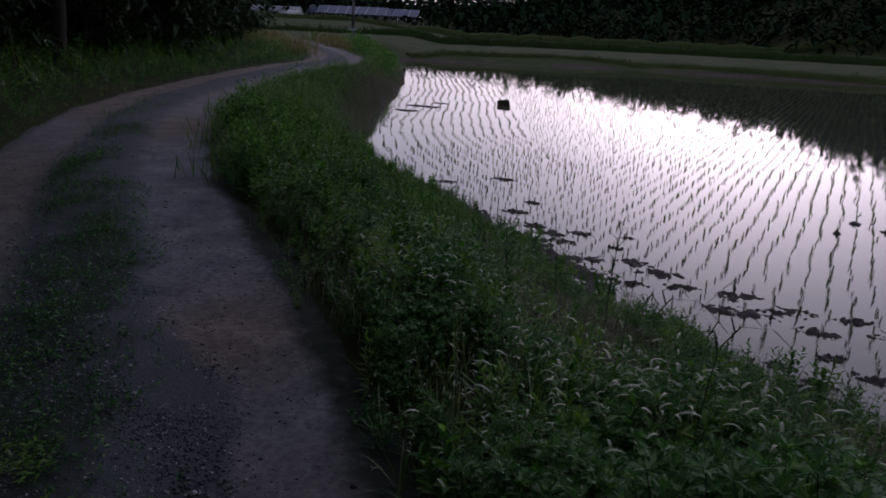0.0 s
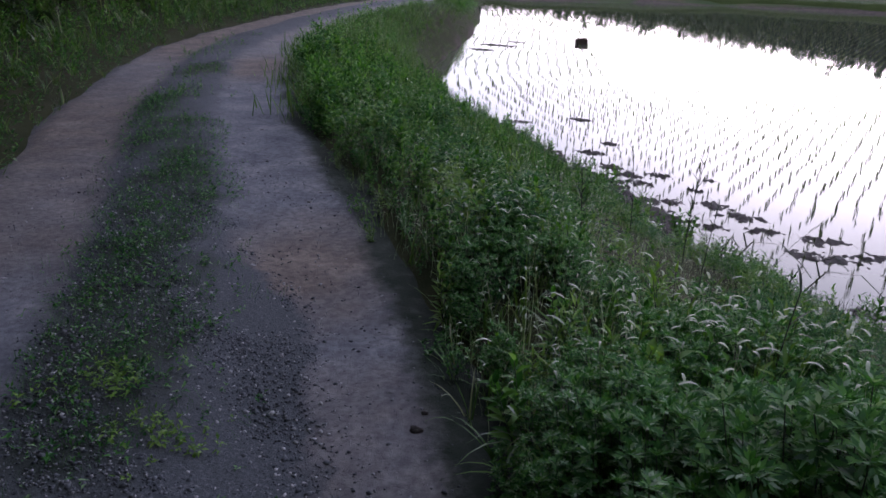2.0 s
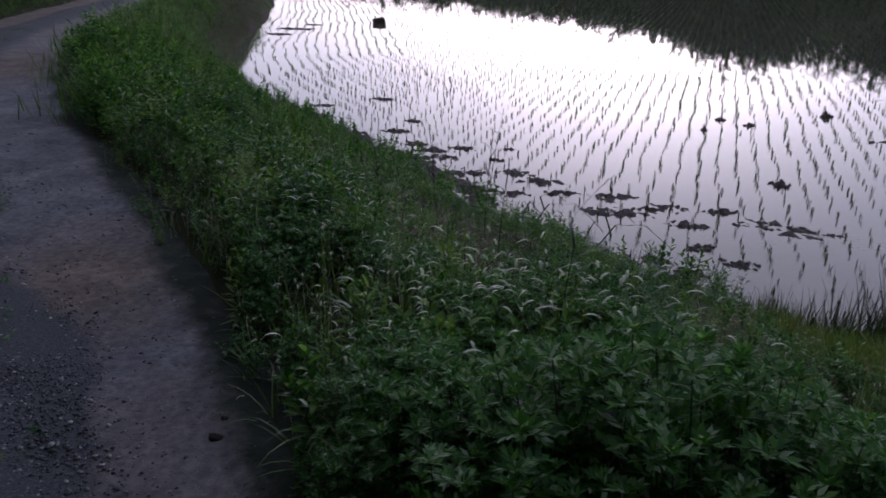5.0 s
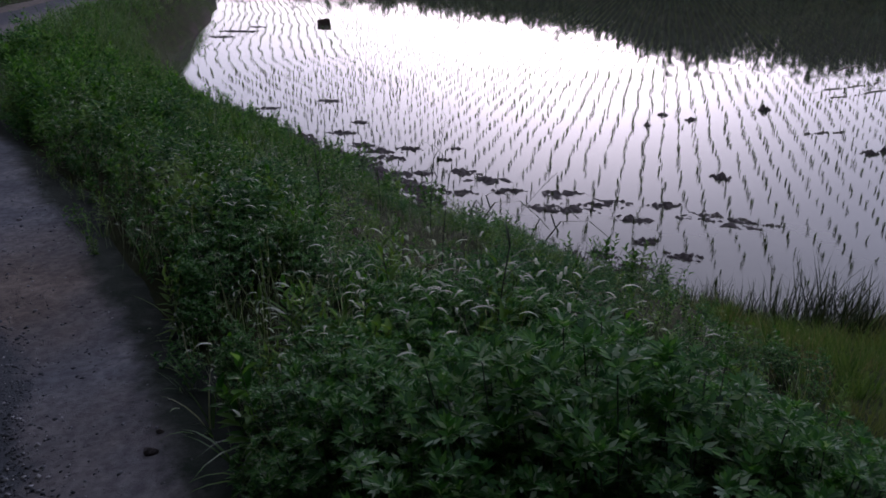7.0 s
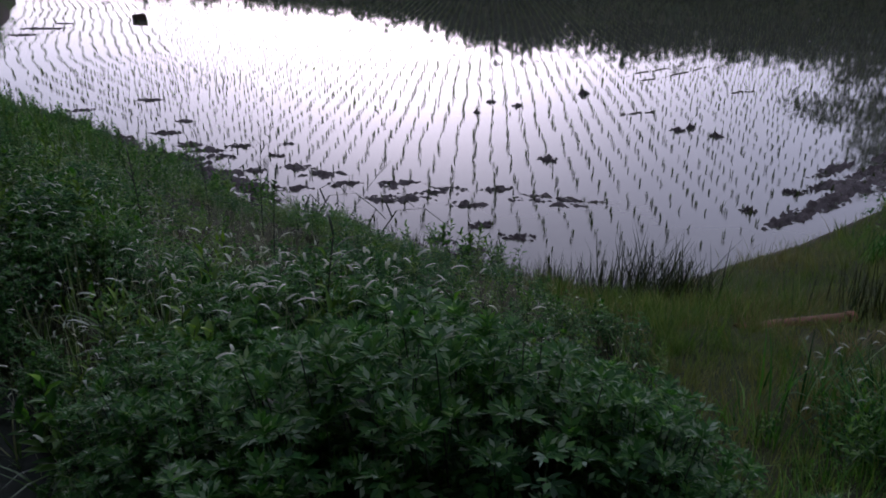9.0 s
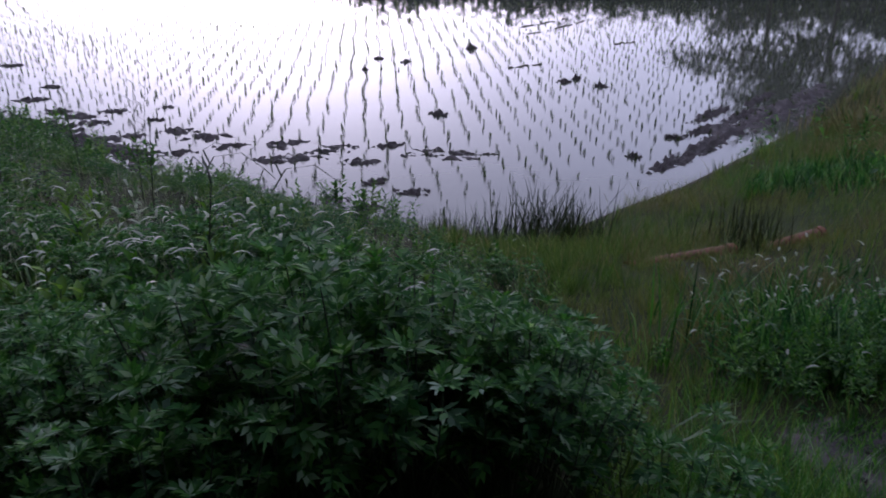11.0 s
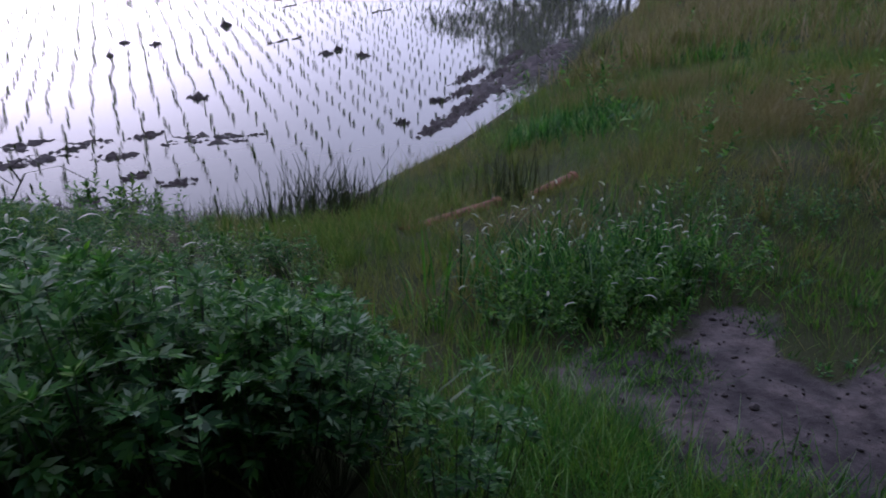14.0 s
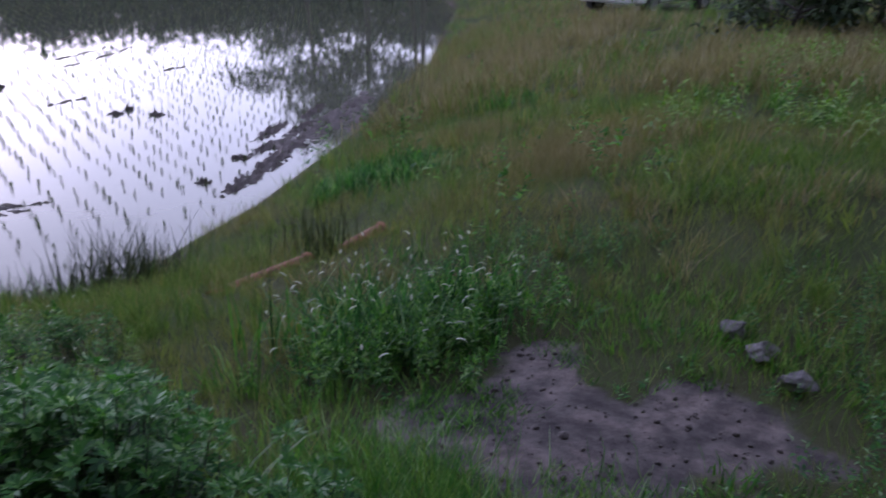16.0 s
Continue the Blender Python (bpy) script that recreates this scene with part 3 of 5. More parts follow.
def build_lane():
    n, m = len(LANE_LINE), 31
    tan = np.gradient(LANE_LINE, axis=0)
    tan /= np.linalg.norm(tan, axis=1)[:, None]
    nor = np.stack([-tan[:, 1], tan[:, 0]], -1)
    across = np.linspace(-HALF - 0.3, HALF + 0.3, m)
    fine = np.linspace(0, n - 1, n * 3)
    cx, cy, nx, ny = (np.interp(fine, np.arange(n), c) for c in (*LANE_LINE.T, *nor.T))
    x, y = cx[:, None] + nx[:, None] * across, cy[:, None] + ny[:, None] * across
    s = np.broadcast_to(across, x.shape)
    mid = np.exp(-((s - 0.06) / 0.34) ** 4)
    rut = np.maximum(np.exp(-((s - 0.78) / 0.4) ** 4), np.exp(-((s + 0.72) / 0.42) ** 4))
    loose = gravelly(s, y)
    z = ground_z(x, y) + 0.055 + 0.03 * mid - 0.02 * rut - 0.085 * smooth((np.abs(s) - HALF + 0.05) / 0.32) + 0.004 * waves(x, y, 9.0, 11) + 0.012 * waves(x, y, 3.0, 12)
    i, j = np.meshgrid(np.arange(len(fine) - 1), np.arange(m - 1), indexing="ij")
    q = np.stack([i * m + j, (i + 1) * m + j, (i + 1) * m + j + 1, i * m + j + 1], -1).reshape(-1, 4)
    me = tri_mesh("road", np.stack([x, y, z], -1).reshape(-1, 3), q[:, ::-1], lane_material(), True)
    # grown middle, plus a dark right edge that paints the shade under the bank
    green = np.maximum(mid * strip_cover(x, y), smooth((-s - 0.9 - 0.06 * waves(x, y, 4.0, 47)) / 0.22))
    pink = np.maximum(np.exp(-(((x + 0.95) / 0.55) ** 2 + ((y - 3.6) / 0.75) ** 2)), np.exp(-(((x + 4.0) / 0.8) ** 2 + ((y - 10.3) / 1.3) ** 2)))
    pink = np.maximum(pink, (s > 0.2) * smooth((y - 2.6) / 1.0) * (0.75 + 0.3 * waves(x, y, 0.8, 13))) + 0.55 * smooth((y - 9) / 6) + 0.4 * (s < -0.5) * smooth((2.9 - y) / 0.5)
    shade = me.attributes.new("sand", "FLOAT", "POINT")
    shade.data.foreach_set("value", np.clip(pink, 0, 1).astype(np.float32).ravel())
    zone = me.attributes.new("zone", "FLOAT_COLOR", "POINT")
    zone.data.foreach_set("color", np.stack([rut, np.clip(green, 0, 1), np.clip(loose, 0, 1), np.ones_like(x)], -1).astype(np.float32).ravel())
    return tagged(new("road", me), "sandy farm lane with two wheel ruts and a grown middle", "lane", kind="structure")


build_ground()
build_lane()
pool = tri_mesh("water", [(-11, 3.6, W), (75, 3.6, W), (75, 72, W), (-11, 72, W)], [(0, 1, 2, 3)], water_material())
tagged(new("water", pool), "still shallow paddy water mirroring a pale dusk sky", "water", kind="structure")


# ---- rice seedlings ----
def paddy_points():
    """Straight rows over most of the paddy, and some that follow the curve of the shore beside the lane."""
    line = rounded(SHORE[:12], 10)
    step = np.hypot(*np.diff(line, axis=0).T)
    run = np.concatenate([[0], np.cumsum(step)])
    u = np.arange(2, run[-1], 0.2)
    c = np.column_stack([np.interp(u, run, line[:, k]) for k in range(2)])
    for k in range(2):
        c[:, k] = np.convolve(np.pad(c[:, k], 12, mode="edge"), np.ones(25) / 25, "valid")
    t = np.gradient(c, axis=0)
    t /= np.linalg.norm(t, axis=1)[:, None]
    nor = np.column_stack([-t[:, 1], t[:, 0]])
    curved = []
    for k in range(15):
        off = 0.5 + 0.3 * k
        q = c + nor * off + t * (0.11 * (k % 2)) + nor * (0.045 * np.sin(u * 0.9 + k * 0.3) + 0.03 * np.sin(u * 2.3))[:, None]
        curved.append(q[(q[:, 1] > 12.2 + 1.1 * off) & (q[:, 1] < 62)])
    curved = np.concatenate(curved)
    base = np.arange(-40, 52, 0.28)
    ys = np.arange(4.8, 68, 0.24)
    cc, yy = np.meshgrid(base, ys)
    yy = yy + 0.12 * (np.arange(len(base)) % 2) + 0.05 * (np.arange(len(base)) // 6 % 3)
    xx = cc + 0.45 * (yy - 10) + 0.05 * waves(cc, yy, 0.7, 101) + 0.02 * waves(cc, yy, 2.5, 102)
    p = np.stack([xx.ravel(), yy.ravel()], -1)
    p = p[p[:, 0] < 55]
    d_left = to_line(p[:, 0], p[:, 1], line)[0]
    p = p[~((d_left < 4.95) & (p[:, 1] > 12.2 + 1.1 * d_left))]
    p = np.concatenate([curved, p])
    p = p + rng.normal(0, 0.018, p.shape)
    d = shore_dist(p[:, 0], p[:, 1])
    keep = (d < -0.3) & (rng.random(len(p)) < np.where(d > -1.0, 0.7, 0.93))
    p = p[keep]
    return np.column_stack([p, np.full(len(p), W - 0.02)])


pts = paddy_points()
near = np.hypot(pts[:, 0], pts[:, 1]) < 20
fine_rice = [tuft(5, 0.122, 0.014, (0.0, 0.22), (0.05, 0.5), 0.008, 2) for _ in range(10)]
far_rice = [tuft(3, 0.132, 0.025, (0.0, 0.2), (0.05, 0.4), 0.01, 1) for _ in range(8)]
rice = join([spread(fine_rice, pts[near], rng.uniform(0.75, 1.15, near.sum()), lean=0.05), spread(far_rice, pts[~near], rng.uniform(0.75, 1.15, (~near).sum()), lean=0.08)])
stuff("rice_seedlings", rice, RICE, "young rice seedlings in rows standing in flooded water", "rice seedlings")


# ---- mud, straw and debris in the water ----
def clod(name, x, y, size, label, high=0.05, long=1.0, turn=0.0):
    """A ragged patch of mud: its uneven top breaks the water here and there."""
    n, m = 36, 24
    off = Vector((x * 3.1, y * 2.7, size * 9))
    v = []
    for j in range(m):
        for i in range(n):
            a, b = 2 * i / (n - 1) - 1, 2 * j / (m - 1) - 1
            q = Vector((a * long * 1.3, b * 1.3, 0))
            f = noise.noise(q * 1.6 + off) * 0.8 + noise.noise(q * 3.7 + off) * 0.7 + noise.noise(q * 8 + off) * 0.4
            v.append((a * size * long * 0.75, b * size * 0.75, high * (0.55 - 1.5 * (a * a + b * b) + 2.0 * f)))
    q = [(j * n + i, j * n + i + 1, (j + 1) * n + i + 1, (j + 1) * n + i) for j in range(m - 1) for i in range(n - 1)]
    ob = new(name, tri_mesh(name, v, q, MUD, True))
    ob.matrix_world = pose(x, y, W, 0, 0, turn)
    return tagged(ob, label, "mud clod", "mud clods in the paddy")


MUD_SPOTS = [(-2.7, 27.3, 0.7), (-2.45, 29.0, 0.6), (-2.0, 28.9, 0.6), (-1.75, 30.4, 0.5), (-0.53, 14.93, 0.3), (-0.6, 14.0, 0.4), (0.77, 12.7, 0.34), (1.08, 13.45, 0.22), (0.61, 15.5, 0.34), (1.08, 11.8, 0.36), (1.3, 11.4, 0.4), (1.41, 11.0, 0.34), (1.75, 11.5, 0.3),
             (2.41, 11.4, 0.18), (2.15, 10.8, 0.18), (1.6, 10.2, 0.44), (2.25, 10.15, 0.4), (2.55, 9.7, 0.42), (2.1, 9.2, 0.26), (2.7, 9.2, 0.3), (3.33, 8.95, 0.4), (3.0, 8.45, 0.36),
             (3.4, 8.4, 0.46), (3.8, 8.5, 0.4), (4.38, 8.35, 0.26), (4.63, 7.96, 0.42), (4.9, 7.65, 0.46), (3.83, 7.95, 0.3), (3.9, 6.8, 0.28), (3.7, 7.25, 0.22), (3.05, 7.0, 0.3), (3.28, 6.6, 0.3)]
for x, y, size in MUD_SPOTS:
    clod("mud_clod", x, y, size * 0.66, "flat wet brown mud clod breaking the paddy water", 0.022, 1.8, rng.uniform(-35, 5))
for x, y, size in [(5.61, 9.35, 0.2), (6.82, 12.8, 0.16), (6.5, 13.25, 0.15), (5.9, 12.5, 0.1), (8.39, 10.2, 0.17), (8.72, 9.7, 0.17), (8.7, 10.3, 0.1), (8.56, 13.4, 0.16), (6.69, 6.66, 0.14), (7.68, 7.0, 0.18)]:
    clod("mud_clod", x, y, size, "small dark mud lump standing out of the water", 0.045, 1.1, rng.uniform(0, 180))
for x, y, size, long, turn in [(7.0, 6.3, 0.22, 3.6, 15), (7.8, 6.6, 0.26, 4.0, 18), (8.7, 7.0, 0.4, 3.2, 20), (9.6, 7.2, 0.42, 3.4, 21), (10.4, 7.5, 0.4, 3.6, 22), (11.3, 7.8, 0.36, 3.6, 24), (9.0, 7.65, 0.2, 5.0, 22), (10.1, 6.95, 0.3, 3.6, 22), (9.3, 7.4, 0.16, 6.0, 21), (10.3, 7.95, 0.18, 5.0, 23), (8.2, 7.1, 0.14, 5.0, 20)]:
    clod("mud_bank", x, y, size, "long brown mud bank along the paddy's edge", 0.035, long, turn)


bank = rounded(SHORE[4:16], 3)
for q, r in zip(bank[:-1], bank[1:]):
    if 5.8 < q[1] < 15.5:
        t = (r - q) / np.hypot(*(r - q))
        m = (q + r) / 2 + np.array([-t[1], t[0]]) * rng.uniform(0.05, 0.3)
        clod("mud_clod", float(m[0]), float(m[1]), rng.uniform(0.26, 0.42), "dark mud and plant litter along the paddy's shore", 0.03, rng.uniform(1.8, 3.0), math.degrees(math.atan2(t[1], t[0])) + rng.normal(0, 8))


def straw_line(x0, y0, x1, y1):
    n = 110
    u = np.linspace(0, 1, n)
    d = np.array([-(y1 - y0), x1 - x0]) / math.hypot(x1 - x0, y1 - y0)
    ph = rng.uniform(0, 6.283, 3)
    wob = 0.05 * np.sin(u * 7 + ph[0]) + 0.03 * np.sin(u * 19 + ph[1]) + rng.normal(0, 0.012, n)
    p = np.linspace((x0, y0), (x1, y1), n) + d * wob[:, None]
    w = (0.036 * np.maximum(0.5 + 0.5 * np.sin(u * 23 + ph[2]) + rng.normal(0, 0.45, n), 0.0) * np.sin(0.1 + u * 2.9))[:, None]
    top = np.column_stack([p, W - 0.006 + np.minimum(w[:, 0], 0.02) * 1.4])
    v = np.concatenate([np.column_stack([p - d * w, np.full(n, W - 0.01)]), top, np.column_stack([p + d * w, np.full(n, W - 0.01)])])
    q = [(k * n + i, k * n + i + 1, (k + 1) * n + i + 1, (k + 1) * n + i) for k in range(2) for i in range(n - 1)]
    tagged(new("straw_drift", tri_mesh("straw_drift", v, q, STRAWDRY)), "thin line of dark straw drifted together on the water", "straw", "straw drifts")


for line in [(10.39, 14.88, 12.98, 16.03), (10.14, 14.18, 14.0, 15.76), (7.97, 11.39, 9.06, 11.67), (12.34, 17.45, 14.24, 18.45), (11.3, 12.48, 12.15, 12.66), (4.6, 8.0, 5.5, 7.4)]:
    straw_line(*line)


def seed_tray():
    bm = bmesh.new()
    bmesh.ops.create_cube(bm, size=1)
    bmesh.ops.scale(bm, vec=(0.42, 0.28, 0.2), verts=bm.verts)
    bmesh.ops.bevel(bm, geom=bm.edges[:], offset=0.02, segments=2, affect="EDGES")
    top = max(bm.faces, key=lambda f: f.calc_center_median().z)
    r = bmesh.ops.inset_region(bm, faces=[top], thickness=0.03)
    bmesh.ops.translate(bm, verts=top.verts[:], vec=(0, 0, -0.06))
    ob = part("seedling_tray", bm, DARKWOOD, None)
    ob.matrix_world = pose(0.68, 30.97, W + 0.09, 4, -6, 25)
    tagged(ob, "dark brown seedling tray standing in the water", "tray")


seed_tray()


# ---- trees ----
def limb(path, r0, r1):
    return stalk(path, r0, r1, 7)


def tree(name, x, y, height, crown_from, spread_r, label, leaves=2600, size=0.22, dense=5, wide=True):
    base = new(name)
    base.location = (x, y, float(ground_z(x, y)) - 0.1)
    tagged(base, label, name, name + "s around the paddy")
    lean = rng.normal(0, 0.05, 2)
    s = np.linspace(0, 1, 9)
    path = np.stack([lean[0] * height * s + 0.15 * np.sin(s * 5), lean[1] * height * s + 0.12 * np.cos(s * 4), height * 0.93 * s], -1)
    made, ends = [limb(path, height * 0.02, 0.03)], []
    for k in range(14):
        u = rng.uniform(crown_from * 0.85, 0.95)
        b = np.array([np.interp(u, s, path[:, c]) for c in range(3)])
        az, ln = rng.uniform(0, 6.283), spread_r * rng.uniform(0.5, 1.05) * (1.15 - 0.6 * u)
        tip = b + np.array([math.cos(az) * ln, math.sin(az) * ln, ln * rng.uniform(0.05, 0.6)])
        mid = (b + tip) / 2 + (0, 0, -0.06 * ln)
        made.append(limb([b, mid, tip], 0.05 + 0.004 * height, 0.012))
        ends += [tip, (mid + tip) / 2 + rng.normal(0, 0.2, 3)]
    v, t = join(made)
    trunk = new("trunk", tri_mesh("trunk", v, t, BARK, True))
    trunk.parent = base
    ends = np.array(ends)
    ends = np.concatenate([ends, ends + rng.normal(0, spread_r * 0.22, ends.shape), path[5:] + rng.normal(0, spread_r * 0.2, path[5:].shape)])
    c = ends[rng.integers(0, len(ends), leaves)] + rng.normal(0, spread_r * 0.11, (leaves, 3)) * (1, 1, 0.7)
    shapes = [join([leaf(KITE, 1.0, (0, 0, 0), rng.uniform(0, 6.283), rng.uniform(-0.9, 0.7)) for _ in range(2)]) for _ in range(12)]
    crown = new("crown", tri_mesh("crown", *spread(shapes, c, rng.uniform(0.6, 1.3, leaves) * size, lean=0.4), TREE_LEAF))
    crown.parent = base
    return base


GROVE_OR_SHADE_TREE = "dark broadleaf tree of the grove beside the lane, or added out of view to block sky light"
# the last three stand unseen behind the camera, added to block sky light
for x, y, h, cf, sr in [(-10.0, 11.5, 8.5, 0.12, 3.0), (-9.6, 17.5, 8, 0.1, 2.8), (-10.6, 23.5, 9, 0.1, 3.2), (-11.5, 30, 8, 0.15, 3.0), (-13.5, 13.5, 11, 0.15, 3.6), (-14.5, 20, 11, 0.15, 3.8),
                        (-9.5, 6.0, 9, 0.15, 3.0), (-14, 27, 10, 0.2, 3.5), (-7.0, -0.5, 10, 0.25, 3.4), (-4.8, -3.2, 11, 0.25, 3.8), (-1.8, -5.5, 11, 0.25, 3.8)]:
    tree("tree", x, y, h, cf, sr, GROVE_OR_SHADE_TREE, 2000, 0.36)
# unseen trees added left and behind to darken the lane and near bank
for x, y, h, sr in [(-5.8, 2.6, 12, 4.4), (-6.4, 5.6, 11, 3.6), (-3.6, -1.8, 13, 4.6), (0.2, -4.6, 13, 4.6), (3.6, -7.5, 13, 4.8), (-2.0, -4.0, 12, 4.4)]:
    tree("tree", x, y, h, 0.3, sr, GROVE_OR_SHADE_TREE, 3200, 0.42)
FAR_TREE = "tall tree with a bare trunk beyond the paddy"
for x, y, h, cf, sr in [(44, 30.5, 12.3, 0.5, 6.6), (48, 28.5, 13.2, 0.5, 6.2), (42, 34, 11.5, 0.5, 5.6), (52, 32, 12, 0.55, 3.4), (51, 24, 12, 0.5, 3.6), (59, 23, 13, 0.5, 3.8)]:
    tree("tree", x, y, h, cf, sr, FAR_TREE, 2600, 0.44)

SHRUB = "dark green shrub at the edge of the grove"
for k in range(15):
    i = int(np.argmin(np.abs(LANE_LINE[:, 1] - (1.5 + 2.3 * k))))
    t = LANE_LINE[min(i + 1, len(LANE_LINE) - 1)] - LANE_LINE[i - 1]
    t = np.array([-t[1], t[0]]) / np.hypot(*t)
    x, y = LANE_LINE[i] + t * rng.uniform(3.6, 5.0)
    tree("shrub", float(x), float(y), rng.uniform(1.8, 3.4), 0.05, rng.uniform(1.1, 1.6), SHRUB, 1300, 0.21)
    x, y = LANE_LINE[i] + t * rng.uniform(6.0, 7.6)
    tree("shrub", float(x), float(y), rng.uniform(3.6, 5.2), 0.03, rng.uniform(1.7, 2.3), "tall dense dark shrub within the grove", 1500, 0.34)

for x, y, h in [(14.5, 1.6, 1.5), (15.8, 0.4, 1.8), (14.8, -1.0, 1.7), (17.5, 2.2, 1.9), (16.5, -2.5, 2.0)]:
    tree("shrub", x, y, h, 0.05, 1.2, "dark shrub at the far side of the meadow", 900, 0.19)

clump_shapes = []
for _ in range(6):
    d = rng.normal(0, 1, (19, 3))
    d = d / np.linalg.norm(d, axis=1)[:, None] * rng.uniform(0.35, 1.0, (19, 1)) * (1, 1, 0.9) + (0, 0, 0.6)
    clump_shapes.append(join([leaf(KITE, rng.uniform(0.4, 0.75), c, rng.uniform(0, 6.283), rng.uniform(-0.8, 0.8)) for c in d]))


def forest():
    az = np.concatenate([rng.uniform(-180, 180, 800), rng.uniform(-35, 95, 1700)])
    far, _ = ridge(az)
    r = far * np.where(rng.random(2500) < 0.6, rng.uniform(0.7, 1.0, 2500), rng.uniform(0.94, 1.05, 2500))
    x, y = r * np.sin(np.radians(az)), r * np.cos(np.radians(az))
    keep = shore_dist(x, y) > 4
    x, y = x[keep], y[keep]
    size = rng.uniform(2.2, 4.6, len(x)) * np.clip(r[keep] / 150, 0.6, 1.3)
    p = np.stack([x, y, ground_z(x, y) + rng.uniform(-0.5, 2.5, len(x))], -1)
    az = np.concatenate([rng.uniform(-25, 75, 500), rng.uniform(-3, 14, 200), rng.uniform(10, 28, 420)])
    far, _ = ridge(az)
    q = np.stack([far * 0.97 * np.sin(np.radians(az)), far * 0.97 * np.cos(np.radians(az))], -1)
    p = np.concatenate([p, np.column_stack([q, ground_z(q[:, 0], q[:, 1]) - 0.5])])
    size = np.concatenate([size, rng.uniform(2.0, 3.4, 1120) * np.clip(far / 150, 0.6, 1.3)])
    stuff("forest", spread(clump_shapes, p, size, lean=0.1), WOOD_LEAF, "dark dense woods covering the hills around the valley", "forest")


forest()


# ---- weeds, grass ----
def scatter_points(x0, x1, y0, y1, n, density):
    x, y = rng.uniform(x0, x1, n), rng.uniform(y0, y1, n)
    keep = rng.random(n) < density(x, y)
    x, y = x[keep], y[keep]
    return np.stack([x, y, ground_z(x, y) - 0.01], -1)


def lane_off(x, y):
    d, s, _ = to_line(x, y, LANE_LINE)
    return d - HALF, s


def on_bank(x, y):
    """1 on the overgrown bank between lane and water, short of the mown slope."""
    off, side = lane_off(x, y)
    d = shore_dist(x, y)
    edge = 1.5 + 0.75 * np.clip(y - 1.1, 0, 1.0) + 0.28 * np.maximum(y - 2.1, 0) + 0.1 * waves(x, y, 3, 21)
    return (side < 0) * smooth((off + 0.02 + 0.13 * waves(x, y, 3.0, 46)) / 0.2) * smooth((d - 0.3) / 0.4) * smooth((edge - x) / 0.25 + 0.5) * (np.hypot(x - 0.66, y - 0.2) > 1.12 + 0.06 * waves(x, y, 6, 22)) * (y > 0.3)


def weed_height(x, y):
    """How tall the weeds of the bank stand."""
    off, _ = lane_off(x, y)
    d = shore_dist(x, y)
    mound = np.exp(-((x - 1.1) ** 2 + (y - 1.35) ** 2) / 0.45)
    h = 0.22 + 0.2 * np.exp(-(np.maximum(off - 0.3, 0) / 1.0) ** 2) + 0.27 * mound
    h = h + 0.06 * np.exp(-((x - 0.15) ** 2 + (y - 2.0) ** 2) / 0.3)
    h = h * (1 + (1 - 0.7 * mound) * (0.34 * waves(x, y, 3.2, 32) + 0.1 * waves(x, y, 9.0, 33)))
    h = h * (1 - 0.25 * smooth((y - 2.3) / 1.5) * smooth((8 - y) / 2))
    return np.maximum(h, 0.12) * (0.55 + 0.45 * smooth(off / 0.35)) * (0.66 + 0.34 * smooth((d - 0.2) / 1.3))


mug = [mugwort_plant(0.082, 15, 5, 6) for _ in range(7)]
thicket = [mugwort_plant(0.13, 6, 3, 4) for _ in range(6)]
fringe = [leafy_plant(1.0, 40, 0.2, KITE, 0.1, 4, 4) for _ in range(6)]
cover = [leafy_plant(1.0, 18, 0.18, KITE, 0.3, 2, 0) for _ in range(6)]
weeds = [leafy_plant(1.0, 42, 0.16, KITE, 0.2, 4, 0) for _ in range(6)]
shoots = [leafy_plant(1.0, 80, 0.062, TRIDENT, 0.2, 5, 6) for _ in range(4)]


def plant_thing(name, parts, mats, label, category, group):
    base = new(name)
    for nm, vt, mt in parts:
        ob = new(nm, tri_mesh(nm, *vt, mt))
        ob.parent = base
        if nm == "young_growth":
            tagged(ob, "tip leaves coloured lighter for the light on the tops", kind="stuff")
    return tagged(base, label, category, group)


mug_pts = scatter_points(-3.0, 3.6, 0.5, 11.0, 6200, lambda x, y: on_bank(x, y) * np.clip(1.3 - 0.1 * y, 0.3, 1) * np.maximum(0.6 + 0.7 * waves(x, y, 3.2, 32) + 0.4 * smooth((3.2 - y) / 1.5), 0.6 * smooth((4.5 - y) / 2)))
order = np.argsort(np.hypot(mug_pts[:, 0] - 0.9, mug_pts[:, 1] - 1.0))
mug_pts = mug_pts[order]
own, rest = mug_pts[:280], mug_pts[280:]
shown = [plant_thing("mugwort", [("stem" if i == 0 else "branch", b, STEM) for i, b in enumerate(s)] + [("foliage", f, MUGWORT), ("young_growth", y, MUGWORT_LIT)], None, "leafy green mugwort plant on the overgrown bank", "weed", "mugwort on the bank") for s, f, y in mug]
for i, p in enumerate(own):
    k = i % len(shown)
    m = Matrix.Translation(p) @ pose(0, 0, 0, rng.normal(0, 6), rng.normal(0, 6), rng.uniform(0, 360))
    h = float(weed_height(p[0], p[1])) * rng.uniform(0.86, 1.02)
    if i < len(shown):
        shown[k].matrix_world = m @ Matrix.Scale(h, 4)
    else:
        shown[k].scale = (h, h, h)
        copy_thing(shown[k], m)
for i in range(len(shown)):
    h = float(weed_height(own[i][0], own[i][1]))
    shown[i].scale = (h, h, h)
tall = weed_height(rest[:, 0], rest[:, 1]) * rng.uniform(0.8, 1.15, len(rest))
dark = waves(rest[:, 0], rest[:, 1], 2.6, 43) + rng.normal(0, 0.3, len(rest)) < -0.08
